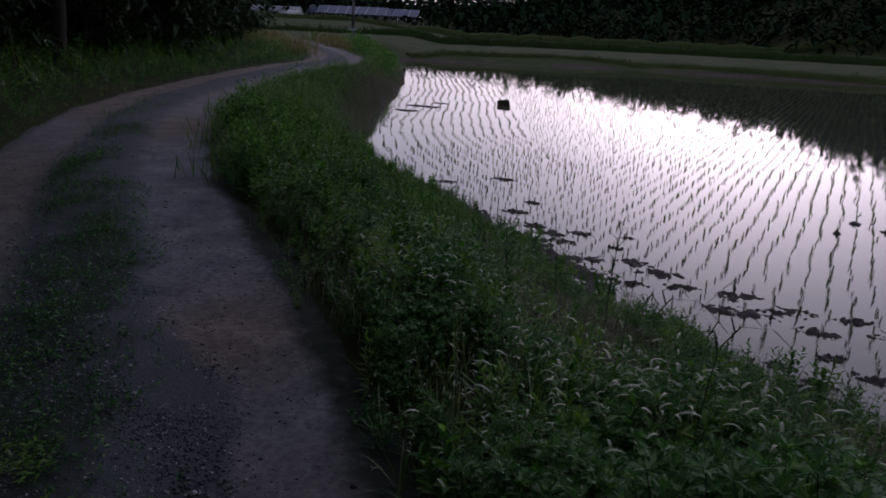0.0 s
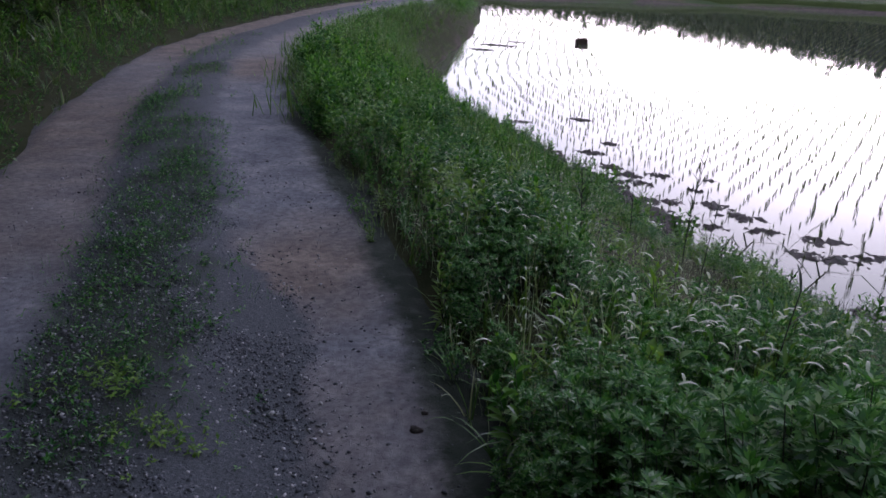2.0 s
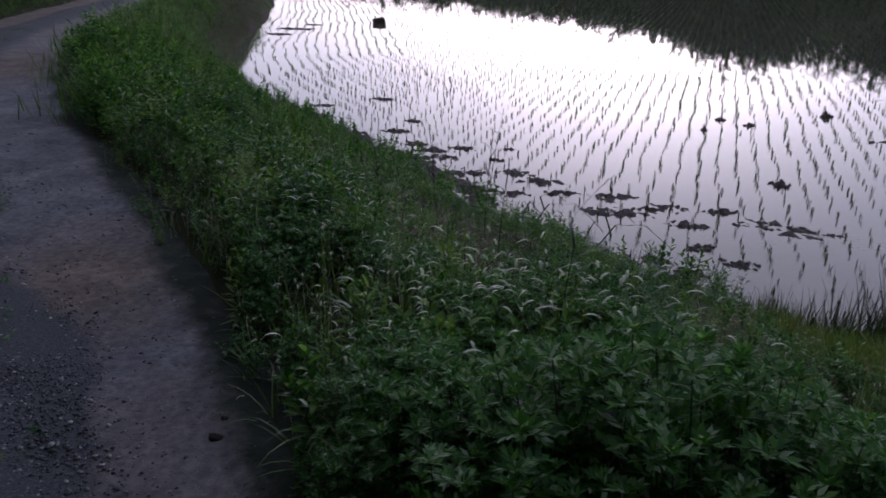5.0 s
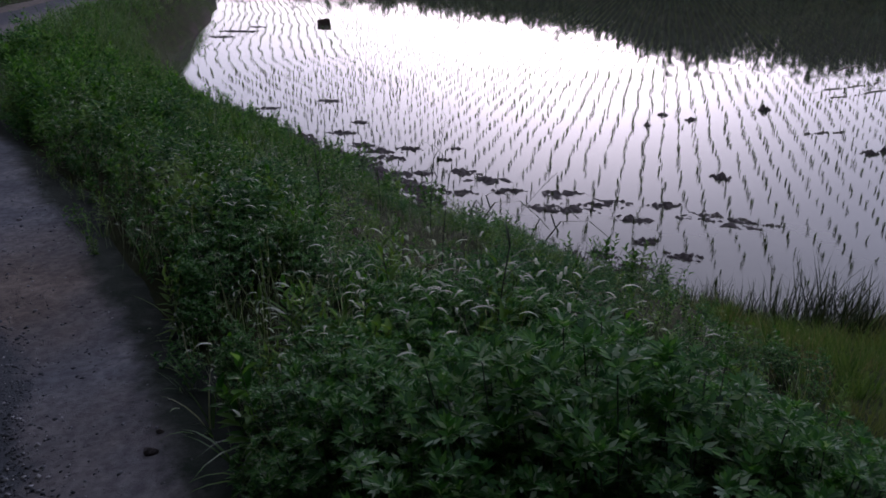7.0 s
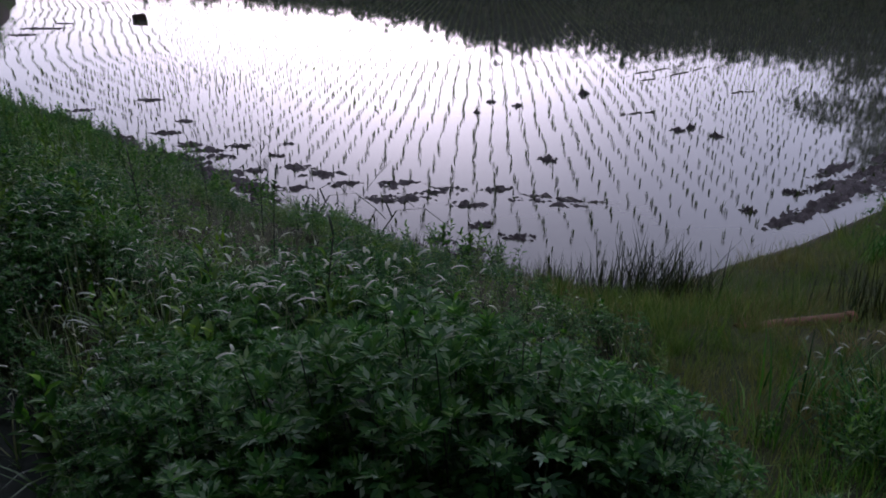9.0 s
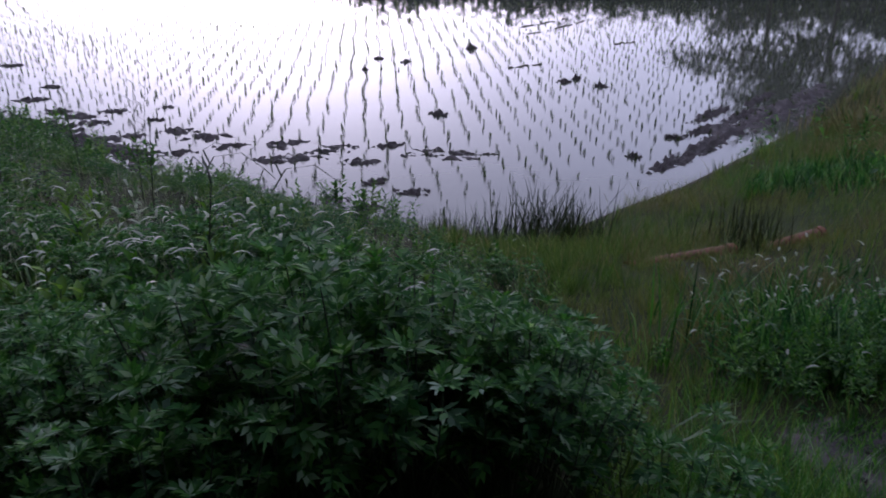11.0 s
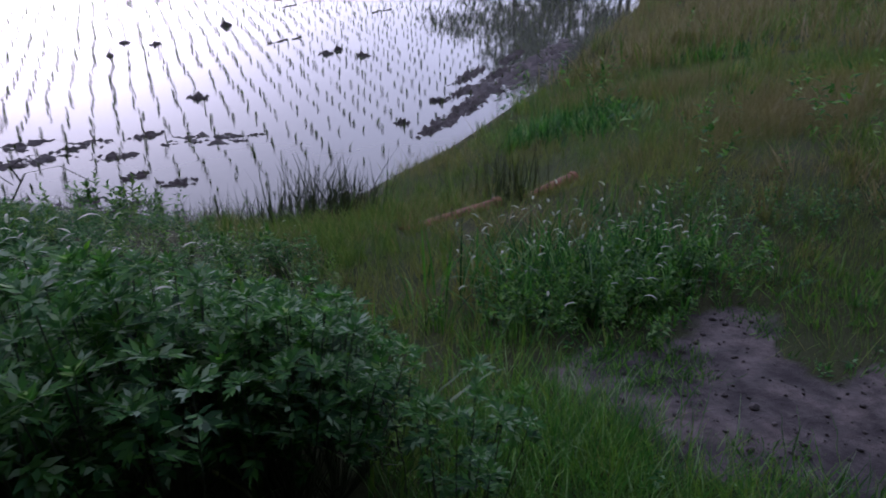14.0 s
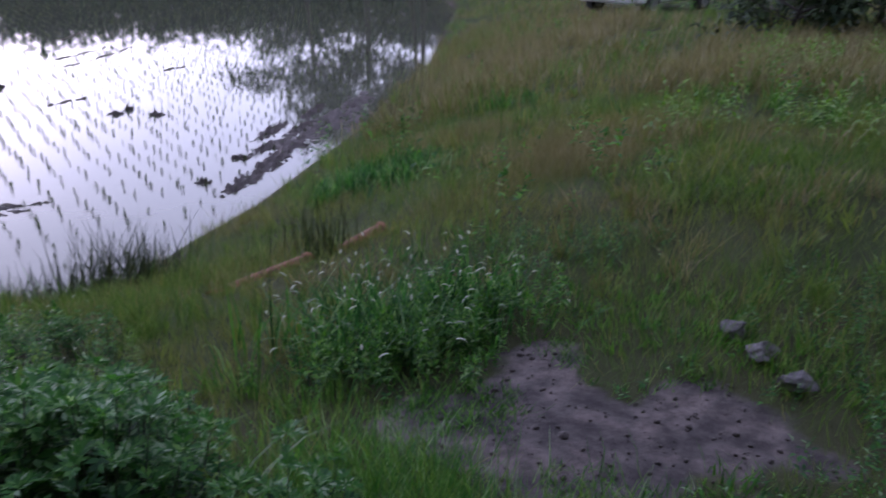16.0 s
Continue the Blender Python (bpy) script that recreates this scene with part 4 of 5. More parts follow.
stuff("mugwort_thicket", spread([join([f, y]) for _, f, y in thicket], rest[dark], tall[dark]), MUGWORT, "thicket of green mugwort down the bank to the paddy", "weeds")
lush = ~dark & (waves(rest[:, 0], rest[:, 1], 4.5, 45) > 0.45) & (rest[:, 1] > 2.4)
stuff("leafy_thicket", spread([join([f, y]) for _, f, y in thicket], rest[~dark & ~lush], tall[~dark & ~lush]), WEED, "thicket of lighter green weeds down the bank", "weeds")
stuff("lush_thicket", spread([join([f, y]) for _, f, y in thicket], rest[lush], tall[lush]), LIME, "patches of yellow-green young weeds on the bank", "weeds")

arch = [tuft(9, 1.0, 0.027, (0.05, 0.45), (0.7, 2.0), 0.06, 5) for _ in range(8)]
thin = [tuft(4, 1.0, 0.014, (0.0, 0.3), (0.1, 1.3), 0.1, 3) for _ in range(8)]
upright = [tuft(12, 1.0, 0.016, (0.0, 0.3), (0.1, 0.9), 0.11, 3) for _ in range(8)]
p = scatter_points(-6, 3.6, 0.5, 32, 14000, lambda x, y: on_bank(x, y) * np.where(y > 8, 0.9, np.clip(0.42 - 0.4 * waves(x, y, 3.2, 32), 0.05, 0.8)))
stuff("bank_grass", spread(arch, p, np.minimum(1.1 * weed_height(p[:, 0], p[:, 1]) * rng.uniform(0.6, 1.25, len(p)), 0.42), lean=0.15), GRASS, "arching green grass among the weeds of the bank", "grass")
p = scatter_points(-6, 3.6, 0.5, 34, 9000, lambda x, y: on_bank(x, y) * np.clip((y - 1.6) / 5, 0.0, 1) * (0.6 + 0.5 * waves(x, y, 1.7, 91)))
stuff("bank_weeds", spread([f for _, f in cover], p, weed_height(p[:, 0], p[:, 1]) * rng.uniform(0.7, 1.2, len(p))), WEED, "broad-leaved green weeds on the bank", "weeds")
p = scatter_points(-0.2, 2.4, 0.5, 6, 90, lambda x, y: on_bank(x, y))
young = [plant_thing("young_weed", [("stem" if i == 0 else "branch", b, STEM) for i, b in enumerate(st)] + [("foliage", f, LIME)], None, "bright yellow-green young weed among darker mugwort", "weed", "young weeds on the bank") for st, f in shoots]
for i, q in enumerate(p):
    h = float(weed_height(q[0], q[1])) * rng.uniform(0.8, 1.0)
    m = Matrix.Translation(q) @ pose(0, 0, 0, rng.normal(0, 6), rng.normal(0, 6), rng.uniform(0, 360))
    ob = young[i % len(young)]
    if i < len(young):
        ob.matrix_world = m
    else:
        copy_thing(ob, m).scale = (h, h, h)
for ob in young:
    ob.scale = (0.35, 0.35, 0.35)


# added pale tips: highlights on the weeds made as shapes
silver = [nodding_glint() for _ in range(12)]
p = scatter_points(-1.6, 2.6, 1.0, 8.0, 6500, lambda x, y: on_bank(x, y) * np.clip(0.75 + 0.6 * waves(x, y, 2.6, 43), 0.15, 1) * np.where(y < 2.2, 0.3, 1) * ((np.hypot(x - 0.66, y - 0.2) > 1.7) | (x < 0.3)))
stuff("nodding_seed_heads", spread(silver, p, np.clip(1.12 * weed_height(p[:, 0], p[:, 1]) * rng.uniform(0.8, 1.2, len(p)), 0.16, 0.55), lean=0.1), SILVER, "pale nodding tips standing in for highlights on the bank's weeds", "grass heads")

# upright weeds with pointed leaves, some of them against the water
spires = [spire_plant(4, 0.15, OVAL) for _ in range(3)] + [spire_plant(4, 0.2, SPEAR) for _ in range(3)]
p = scatter_points(-3.4, 3.4, 1.6, 13.0, 1500, lambda x, y: on_bank(x, y) * np.clip(0.5 + 0.5 * waves(x, y, 2.1, 44), 0.1, 1) * (np.hypot(x - 0.66, y - 0.2) > 1.9))
p = p[np.argsort(np.hypot(p[:, 0] - 0.5, p[:, 1] - 1.0))]
upright_weed = [plant_thing("upright_weed", [("stem" if i == 0 else "branch", b, STEM) for i, b in enumerate(st)] + [("foliage", f, (WEED, LIME)[k % 2])], None, "upright light-green weed with pointed leaves on the bank", "weed", "upright weeds on the bank") for k, (st, f) in enumerate(spires)]
for i, q in enumerate(p[:150]):
    h = min(float(weed_height(q[0], q[1])) * rng.uniform(0.9, 1.4), 0.5)
    m = Matrix.Translation(q) @ pose(0, 0, 0, rng.normal(0, 7), rng.normal(0, 7), rng.uniform(0, 360))
    ob = upright_weed[i % 6] if i < 6 else copy_thing(upright_weed[i % 6], m)
    ob.matrix_basis = m @ Matrix.Scale(h, 4)
p = p[150:]
stuff("upright_weeds", spread([f for _, f in spires], p, np.minimum(weed_height(p[:, 0], p[:, 1]) * rng.uniform(0.9, 1.75, len(p)), 0.52)), WEED, "upright weeds with pointed leaves down the bank", "weeds")
p = scatter_points(-2.2, 3.4, 5.0, 15.5, 2200, lambda x, y: 0.5 * np.exp(-((shore_dist(x, y) - 0.65) / 0.35) ** 2) * np.clip(0.6 + 0.6 * waves(x, y, 2.3, 49), 0.1, 1))
stuff("shore_weeds", spread([f for _, f in spires], p, rng.uniform(0.16, 0.44, len(p)), lean=0.15), WEED, "ragged upright weeds above the muddy shore", "weeds")
p = scatter_points(-1.6, 3.2, 5.8, 14.5, 1500, lambda x, y: 0.16 * np.exp(-((shore_dist(x, y) - 0.4) / 0.22) ** 2))
for i, q in enumerate(p):
    h = rng.uniform(0.2, 0.46)
    copy_thing(upright_weed[i % 6], Matrix.Translation(q) @ pose(0, 0, 0, rng.normal(0, 8), rng.normal(0, 8), rng.uniform(0, 360))).scale = (h, h, h)


# dense weeds right at the lane's edge, their dark leaf colour standing for shade
p = scatter_points(-5.5, 0.7, 0.4, 13, 7000, lambda x, y: np.exp(-((lane_off(x, y)[0] - 0.24) / 0.1) ** 2) * (lane_off(x, y)[1] < 0) * (np.hypot(x - 0.4, y - 0.1) > 0.6))
stuff("edge_weeds", spread([f for _, f in fringe], p, rng.uniform(0.06, 0.17, len(p)), lean=0.2), MUGWORT, "weeds crowding the lane's edge, coloured dark for the shade there", "weeds")

# broad arching grass tufts among the weeds
blade_mesh = [tri_mesh("blade", *blade((0, 0), 0, 1.0, 0.034, rng.uniform(0.1, 0.35), rng.uniform(1.3, 2.2), 6), GRASS) for _ in range(7)]
p = np.concatenate([scatter_points(-0.1, 2.2, 0.9, 4.6, 170, lambda x, y: on_bank(x, y) * ((np.hypot(x - 0.66, y - 0.2) > 1.65) | (x < 0.3))), scatter_points(0.1, 0.5, 1.0, 2.0, 20, on_bank), scatter_points(2.6, 3.7, 1.3, 2.1, 14, lambda x, y: x > 0)])
for q in p:
    base = tagged(new("grass_tuft"), "tuft of broad arching green grass blades", "grass tuft", "arching grass tufts")
    base.location = q
    size = min(float(weed_height(q[0], q[1])) * 1.1, 0.36)
    for k in range(int(rng.integers(5, 9))):
        ob = new("blade", blade_mesh[int(rng.integers(0, 7))])
        ob.parent = base
        ob.matrix_basis = pose(*rng.normal(0, 0.015, 2), 0, rng.normal(0, 8), rng.normal(0, 8), rng.uniform(0, 360)) @ Matrix.Scale(size * rng.uniform(0.7, 1.15), 4)


pale_mesh = [tri_mesh("blade", *blade((0, 0), 0, 1.0, 0.085, rng.uniform(0.5, 0.8), rng.uniform(1.7, 2.4), 6), SILVER) for _ in range(4)]
for x, y in [(0.26, 2.04), (0.33, 1.92), (0.42, 1.82), (0.5, 1.74)]:
    base = tagged(new("grass_tuft"), "pale arching grass blades hanging over the lane's edge", "grass tuft", "arching grass tufts")
    base.location = (x, y, float(ground_z(x, y)))
    for k in range(3):
        ob = new("blade", pale_mesh[k])
        ob.parent = base
        ob.matrix_basis = pose(0, 0, 0.03, rng.normal(0, 8), rng.normal(0, 8), rng.uniform(150, 260)) @ Matrix.Scale(rng.uniform(0.09, 0.15), 4)
lime_mesh = [tri_mesh("blade", *blade((0, 0), 0, 1.0, 0.05, rng.uniform(0.05, 0.2), rng.uniform(0.4, 1.5), 6), LIME) for _ in range(5)]
for x, y in [(0.93, 2.02), (1.05, 2.5), (0.72, 2.08), (0.75, 2.35), (0.68, 3.2), (1.3, 1.9), (1.0, 2.25), (0.4, 2.7), (1.5, 2.3), (0.2, 3.6)]:
    base = tagged(new("grass_tuft"), "upright tuft of broad yellow-green grass blades", "grass tuft", "arching grass tufts")
    base.location = (x, y, float(ground_z(x, y)))
    for k in range(6):
        ob = new("blade", lime_mesh[k % 5])
        ob.parent = base
        ob.matrix_basis = pose(*rng.normal(0, 0.02, 2), 0, rng.normal(0, 8), rng.normal(0, 8), rng.uniform(0, 360)) @ Matrix.Scale(rng.uniform(0.24, 0.38), 4)


# fine grass of the slope
def on_slope(x, y):
    d = shore_dist(x, y)
    return (1 - on_bank(x, y)) * smooth((d - 0.05) / 0.25) * (1 - bare_patch(x, y)) ** 2 * (lane_off(x, y)[0] > 0) * (lane_off(x, y)[1] < 0) * (x > 1.2)


turf = [tuft(12, 1.0, 0.022, (0.0, 0.5), (0.1, 1.1), 0.5, 2) for _ in range(8)]
p = scatter_points(1.3, 9, -1.5, 8, 12500, on_slope)
stuff("slope_grass", spread(turf, p, rng.uniform(0.07, 0.17, len(p)) * (1 + 0.35 * waves(p[:, 0], p[:, 1], 3.0, 95)), lean=0.25), SLOPE, "fine olive-green grass on the slope to the paddy", "grass")
p = scatter_points(3.8, 8, 1.6, 5.2, 9000, lambda x, y: on_slope(x, y) * smooth(waves(x, y, 1.6, 97) * 1.5 + 0.2) * 0.85 * ((x > 5.0) | (y > 3.45)))
stuff("withered_grass", spread(turf, p, rng.uniform(0.09, 0.2, len(p)), lean=0.3), STRAW, "withered pinkish grass among the green of the slope", "grass")
sprout = [tuft(9, 1.0, 0.075, (0.0, 0.6), (0.3, 1.4), 0.35, 2) for _ in range(8)]
p = scatter_points(1.5, 4.6, -0.6, 2.6, 2600, lambda x, y: on_slope(x, y) * smooth(2.1 - np.hypot((x - 2.7) / 0.75, (y - 0.8) / 0.75)) * smooth(waves(x, y, 4.0, 98) * 1.3 + 0.35))
stuff("low_tufts", spread(sprout, p, rng.uniform(0.04, 0.11, len(p)), lean=0.3), WEED, "lush low green tufts round the sandy patch", "grass")
p = scatter_points(3.4, 9.5, -2.5, 4.6, 5200, lambda x, y: on_slope(x, y) * smooth(waves(x, y, 1.5, 99) * 1.7 - 0.15) * ((x > 5.0) | (y > 3.45) | (y < 2.3)))
dim = waves(p[:, 0], p[:, 1], 1.1, 100) > 0
stuff("dark_tufts", spread(sprout, p[dim], rng.uniform(0.1, 0.24, dim.sum()), lean=0.3), MUGWORT, "dark green tufts standing in patches of the slope", "grass")
stuff("fresh_tufts", spread(sprout, p[~dim], rng.uniform(0.1, 0.2, (~dim).sum()), lean=0.3), SLOPE, "light green tufts standing in patches of the slope", "grass")
p = scatter_points(9, 36, -12, 20, 7500, lambda x, y: on_slope(x, y) * (np.hypot((x - 20.5) / 5, (y - 5.8) / 2) > 1))
far_turf = [tuft(10, 1.0, 0.05, (0.0, 0.5), (0.1, 1.0), 0.5, 2) for _ in range(8)]
stuff("meadow_grass", spread(far_turf, p, rng.uniform(0.14, 0.34, len(p)) * (1 + 0.4 * waves(p[:, 0], p[:, 1], 0.8, 51))), SLOPE, "rough tall meadow grass beside the paddy", "grass")
p = scatter_points(8.5, 26, -8, 12, 5500, lambda x, y: on_slope(x, y) * smooth(waves(x, y, 0.7, 61) * 1.4 - 0.1))
stuff("pale_grass", spread(far_turf, p, rng.uniform(0.16, 0.34, len(p)), lean=0.25), STRAW, "pale flowering grass in patches of the meadow", "grass")
p = scatter_points(1.4, 24, -8, 9, 5200, lambda x, y: on_slope(x, y) * smooth(waves(x, y, 0.9, 71) * 1.6) * np.where(x > 4, 1, 0.4))
stuff("green_tufts", spread(upright, p, rng.uniform(0.14, 0.4, len(p))), GRASS, "lush green grass tufts on the slope and meadow", "grass")
p = scatter_points(3.2, 26, -9, 11, 2600, lambda x, y: on_slope(x, y) * smooth(waves(x, y, 1.1, 81) * 1.6 - 0.2))
stuff("meadow_weeds", spread([f for _, f in cover], p, rng.uniform(0.2, 0.5, len(p))), WEED, "dark leafy weeds standing in the meadow", "weeds")
p = scatter_points(6.5, 13, -2.5, 1.8, 700, lambda x, y: on_slope(x, y) * smooth(waves(x, y, 1.3, 83) + 0.4))
stuff("lime_weeds", spread([f for _, f in cover], p, rng.uniform(0.25, 0.5, len(p))), LIME, "yellow-green weeds in a patch of the meadow", "weeds")
p = scatter_points(10, 19, 5, 9.5, 1000, lambda x, y: on_slope(x, y))
stuff("dry_reeds", spread(upright, p, rng.uniform(0.25, 0.5, len(p))), STRAW, "pale dry reeds along the paddy's edge", "reeds")
p = scatter_points(1.4, 2.5, 0.2, 1.6, 2200, lambda x, y: on_slope(x, y) * smooth(1.6 - 1.2 * np.hypot((x - 1.85) / 0.5, (y - 0.85) / 0.55)))
some = rng.random(len(p)) < 0.3
stuff("bright_grass", spread(turf, p[some], rng.uniform(0.08, 0.17, some.sum()), lean=0.3), LIME, "bright low grass beside the sandy patch", "grass")
stuff("lush_low_grass", spread(turf, p[~some], rng.uniform(0.07, 0.17, (~some).sum()), lean=0.3), MUGWORT_LIT, "lush low green grass beside the sandy patch", "grass")


tussock = [tuft(26, 1.0, 0.03, (0.0, 0.5), (0.2, 1.5), 0.16, 3) for _ in range(8)]
p = np.concatenate([scatter_points(3.6, 13, -2.5, 7.5, 900, lambda x, y: on_slope(x, y) * np.where(y > 0.35 * x + 0.4, 0.35, 0.8)), scatter_points(1.5, 3.8, 1.5, 5.0, 420, on_slope)])
tone = waves(p[:, 0], p[:, 1], 1.0, 111) + 0.5 * rng.normal(0, 0.5, len(p))
for nm, pick, mt, lab in (("pale_tussocks", tone > 0.5, STRAW, "pale feathery grass tussocks on the slope"), ("olive_tussocks", (tone <= 0.5) & (tone > -0.3), SLOPE, "olive grass tussocks on the slope"),
                          ("green_tussocks", tone <= -0.3, WEED, "dark green grass tussocks on the slope")):
    stuff(nm, spread(tussock, p[pick], rng.uniform(0.1, 0.26, pick.sum()) * np.where(p[pick, 0] > 6, 1.35, np.where(p[pick, 0] < 3.8, 0.75, 1.0)), lean=0.2), mt, lab, "grass")
p = scatter_points(8.5, 17, -1.5, 6, 1500, lambda x, y: on_slope(x, y) * smooth(waves(x, y, 0.8, 113) * 1.4 + 0.3))
stuff("feathery_grass", spread(tussock, p, rng.uniform(0.25, 0.5, len(p)), lean=0.2), STRAW, "tall pale feathery grass at the back of the meadow", "grass")
p = scatter_points(1.8, 4.4, -0.7, 2.0, 1500, lambda x, y: on_slope(x, y) * smooth(waves(x, y, 2.2, 115) * 1.3 + 0.1) * (np.hypot(x - 3.28, y - 0.34) > 0.22))
stuff("low_weeds", spread([f for _, f in cover], p, rng.uniform(0.05, 0.16, len(p)), lean=0.3), MUGWORT, "low dark-leaved weeds round the sandy patch", "weeds")


# left roadside
def roadside(x, y):
    off, side = lane_off(x, y)
    return (side > 0) * smooth((off + 0.02) / 0.15) * (off < 4.5) * np.where(off > 2, 0.6, 1)


p = scatter_points(-13, -1, -2, 36, 6200, roadside)
h = (0.2 + 0.35 * smooth(lane_off(p[:, 0], p[:, 1])[0] / 1.5)) * rng.uniform(0.7, 1.3, len(p))
half = rng.random(len(p)) < 0.4
stuff("roadside_weeds", spread([f for _, f in cover], p[half], h[half]), WEED, "green weeds along the lane before the grove", "weeds")
stuff("roadside_grass", spread(arch, p[~half], h[~half], lean=0.2), GRASS, "green grass along the lane before the grove", "grass")

p = scatter_points(-12, -1.6, 0, 30, 7000, lambda x, y: roadside(x, y) * (lane_off(x, y)[0] < 2.4))
stuff("verge_weeds", spread([f for _, f in cover], p, rng.uniform(0.1, 0.3, len(p)), lean=0.2), MUGWORT, "low green weeds on the verge before the grove", "weeds")

# middle strip of the lane
low = [leafy_plant(1.0, 9, 0.55, KITE, 0.4, 1) for _ in range(6)]


def on_strip(x, y):
    d, side, _ = to_line(x, y, LANE_LINE)
    return np.exp(-((d * side - 0.03) / 0.38) ** 4) * smooth(1.5 * strip_cover(x, y) - 0.3)


p = np.concatenate([scatter_points(-4.5, 0.6, 0.5, 9.0, 30000, on_strip), scatter_points(-8, -3, 9.0, 26, 16000, on_strip)])
p[:, 2] = lane_top(p[:, 0], p[:, 1])
half = rng.random(len(p)) < 0.65
stuff("strip_weeds", spread([f for _, f in low], p[half], rng.uniform(0.02, 0.06, half.sum()), lean=0.5), MUGWORT, "low trodden weeds between the wheel ruts", "weeds")
stuff("strip_grass", spread(turf, p[~half], rng.uniform(0.03, 0.08, (~half).sum()), lean=0.4), MUGWORT, "short trodden grass between the wheel ruts", "grass")

p = np.concatenate([np.column_stack([rng.normal(cx, 0.16, 26), rng.normal(cy, 0.28, 26)]) for cx, cy in [(-4.16, 8.94), (-3.57, 7.68), (-4.82, 10.71), (-5.2, 12.2)]])
p = np.column_stack([p, lane_top(p[:, 0], p[:, 1])])
stuff("lane_tussocks", spread([f for _, f in cover], p, rng.uniform(0.08, 0.17, len(p)), lean=0.3), WEED, "dark weed tussocks growing between the wheel ruts", "weeds")

p = np.concatenate([np.column_stack([rng.normal(cx, 0.09, k), rng.normal(cy, 0.06, k)]) for cx, cy, k in [(-1.17, 2.29, 34), (-0.86, 2.03, 30), (-1.28, 2.27, 14)]])
p = np.column_stack([p, lane_top(p[:, 0], p[:, 1])])
stuff("yellow_weeds", spread([f for _, f in low], p, rng.uniform(0.025, 0.06, len(p)), lean=0.5), LIME, "yellowish low weeds in the middle of the lane", "weeds")

p = scatter_points(-7, 1.6, 7, 48, 9000, lambda x, y: (lane_off(x, y)[0] > -0.05) * (lane_off(x, y)[1] < 0) * (shore_dist(x, y) > 0.05) * 0.9)
stuff("far_bank_grass", spread(far_turf, p, rng.uniform(0.16, 0.36, len(p)) * (0.22 + 0.78 * smooth((shore_dist(p[:, 0], p[:, 1]) - 0.2) / 1.9))), GRASS, "green grass on the far part of the bank", "grass")

p = scatter_points(-6.5, 0.6, 11, 40, 9000, lambda x, y: (lane_off(x, y)[0] > 0) * (lane_off(x, y)[1] < 0) * (shore_dist(x, y) > -0.05) * (shore_dist(x, y) < 2.2))
stuff("shore_turf", spread(turf, p, rng.uniform(0.09, 0.2, len(p)), lean=0.3), GRASS, "low green turf sloping to the water", "grass")

# beyond the lane's bend
p = scatter_points(-17, -7.5, 33, 56, 1500, lambda x, y: lane_off(x, y)[0] > 0.2)
stuff("bend_grass", spread(far_turf, p, rng.uniform(0.4, 0.9, len(p))), STRAW, "pale tall grass beyond the bend of the lane", "grass")
p = scatter_points(-8, -2, 33, 62, 900, lambda x, y: (lane_off(x, y)[0] > 0.2) * (shore_dist(x, y) > 0.3))
stuff("bend_weeds", spread([f for _, f in weeds], p, rng.uniform(0.5, 1.1, len(p))), WEED, "dark weeds beyond the bend of the lane", "weeds")

# rushes in the water's edge
reed = [join([blade(rng.normal(0, 0.14, 2), rng.uniform(0, 6.283), rng.uniform(0.18, 0.5), 0.008, rng.uniform(0, 0.35), rng.uniform(0.1, 0.9), 3) for _ in range(70)]) for _ in range(5)]
rush_at = []
for x, y, size in [(3.75, 4.4, 1.0), (3.9, 4.45, 1.1), (3.6, 4.5, 0.9), (4.05, 4.5, 1.0), (3.8, 4.6, 0.9), (4.25, 4.75, 0.8), (3.45, 4.75, 0.7), (3.4, 5.2, 0.6), (4.5, 5.0, 0.6), (3.3, 5.6, 0.5), (3.0, 6.0, 0.5),
                   (4.35, 3.1, 0.75), (4.3, 3.05, 0.6), (9.3, 5.9, 0.9), (10.4, 6.3, 1.0)]:
    rush_at.append((x, y, float(ground_z(x, y)) - 0.03, size * 1.2))
rush_at = np.array(rush_at)
stuff("rushes", spread(reed, rush_at[:, :3], rush_at[:, 3]), RUSH, "dark upright rush clumps near the water's edge", "rushes")
p = np.concatenate([scatter_points(-3.5, 5.2, 4.4, 24, 9000, lambda x, y: np.exp(-((shore_dist(x, y) - 0.1) / 0.3) ** 2) * np.where(y < 7, 0.9, 0.3)), scatter_points(1.8, 4.4, 4.2, 7.2, 1300, lambda x, y: np.exp(-((shore_dist(x, y) - 0.35) / 0.35) ** 2))])
stuff("shore_grass", spread(thin, p, rng.uniform(0.12, 0.4, len(p)), lean=0.2), RUSH, "thin dark grass fringing the water", "grass")


# ---- gravel and stones on the lane ----
def pebble():
    bm = bmesh.new()
    bmesh.ops.create_icosphere(bm, subdivisions=1, radius=0.5)
    v = np.array([x.co[:] for x in bm.verts]) * (1, rng.uniform(0.6, 0.9), rng.uniform(0.45, 0.7)) * rng.uniform(0.85, 1.15, (12 + 30, 1))[: len(bm.verts)]
    t = np.array([[x.index for x in f.verts] for f in bm.faces])
    bm.free()
    return v, t


pebbles = [pebble() for _ in range(8)]
OCTA = np.array([(1, 0, 0), (0, 1, 0), (-1, 0, 0), (0, -1, 0), (0, 0, 1), (0, 0, -1)], float) * 0.5
SIDES = np.array([(0, 1, 4), (1, 2, 4), (2, 3, 4), (3, 0, 4), (1, 0, 5), (2, 1, 5), (3, 2, 5), (0, 3, 5)])
grit = [(OCTA * (1, 0.8, 0.6) * rng.uniform(0.7, 1.3, (6, 1)) + rng.normal(0, 0.08, (6, 3)), SIDES) for _ in range(12)]
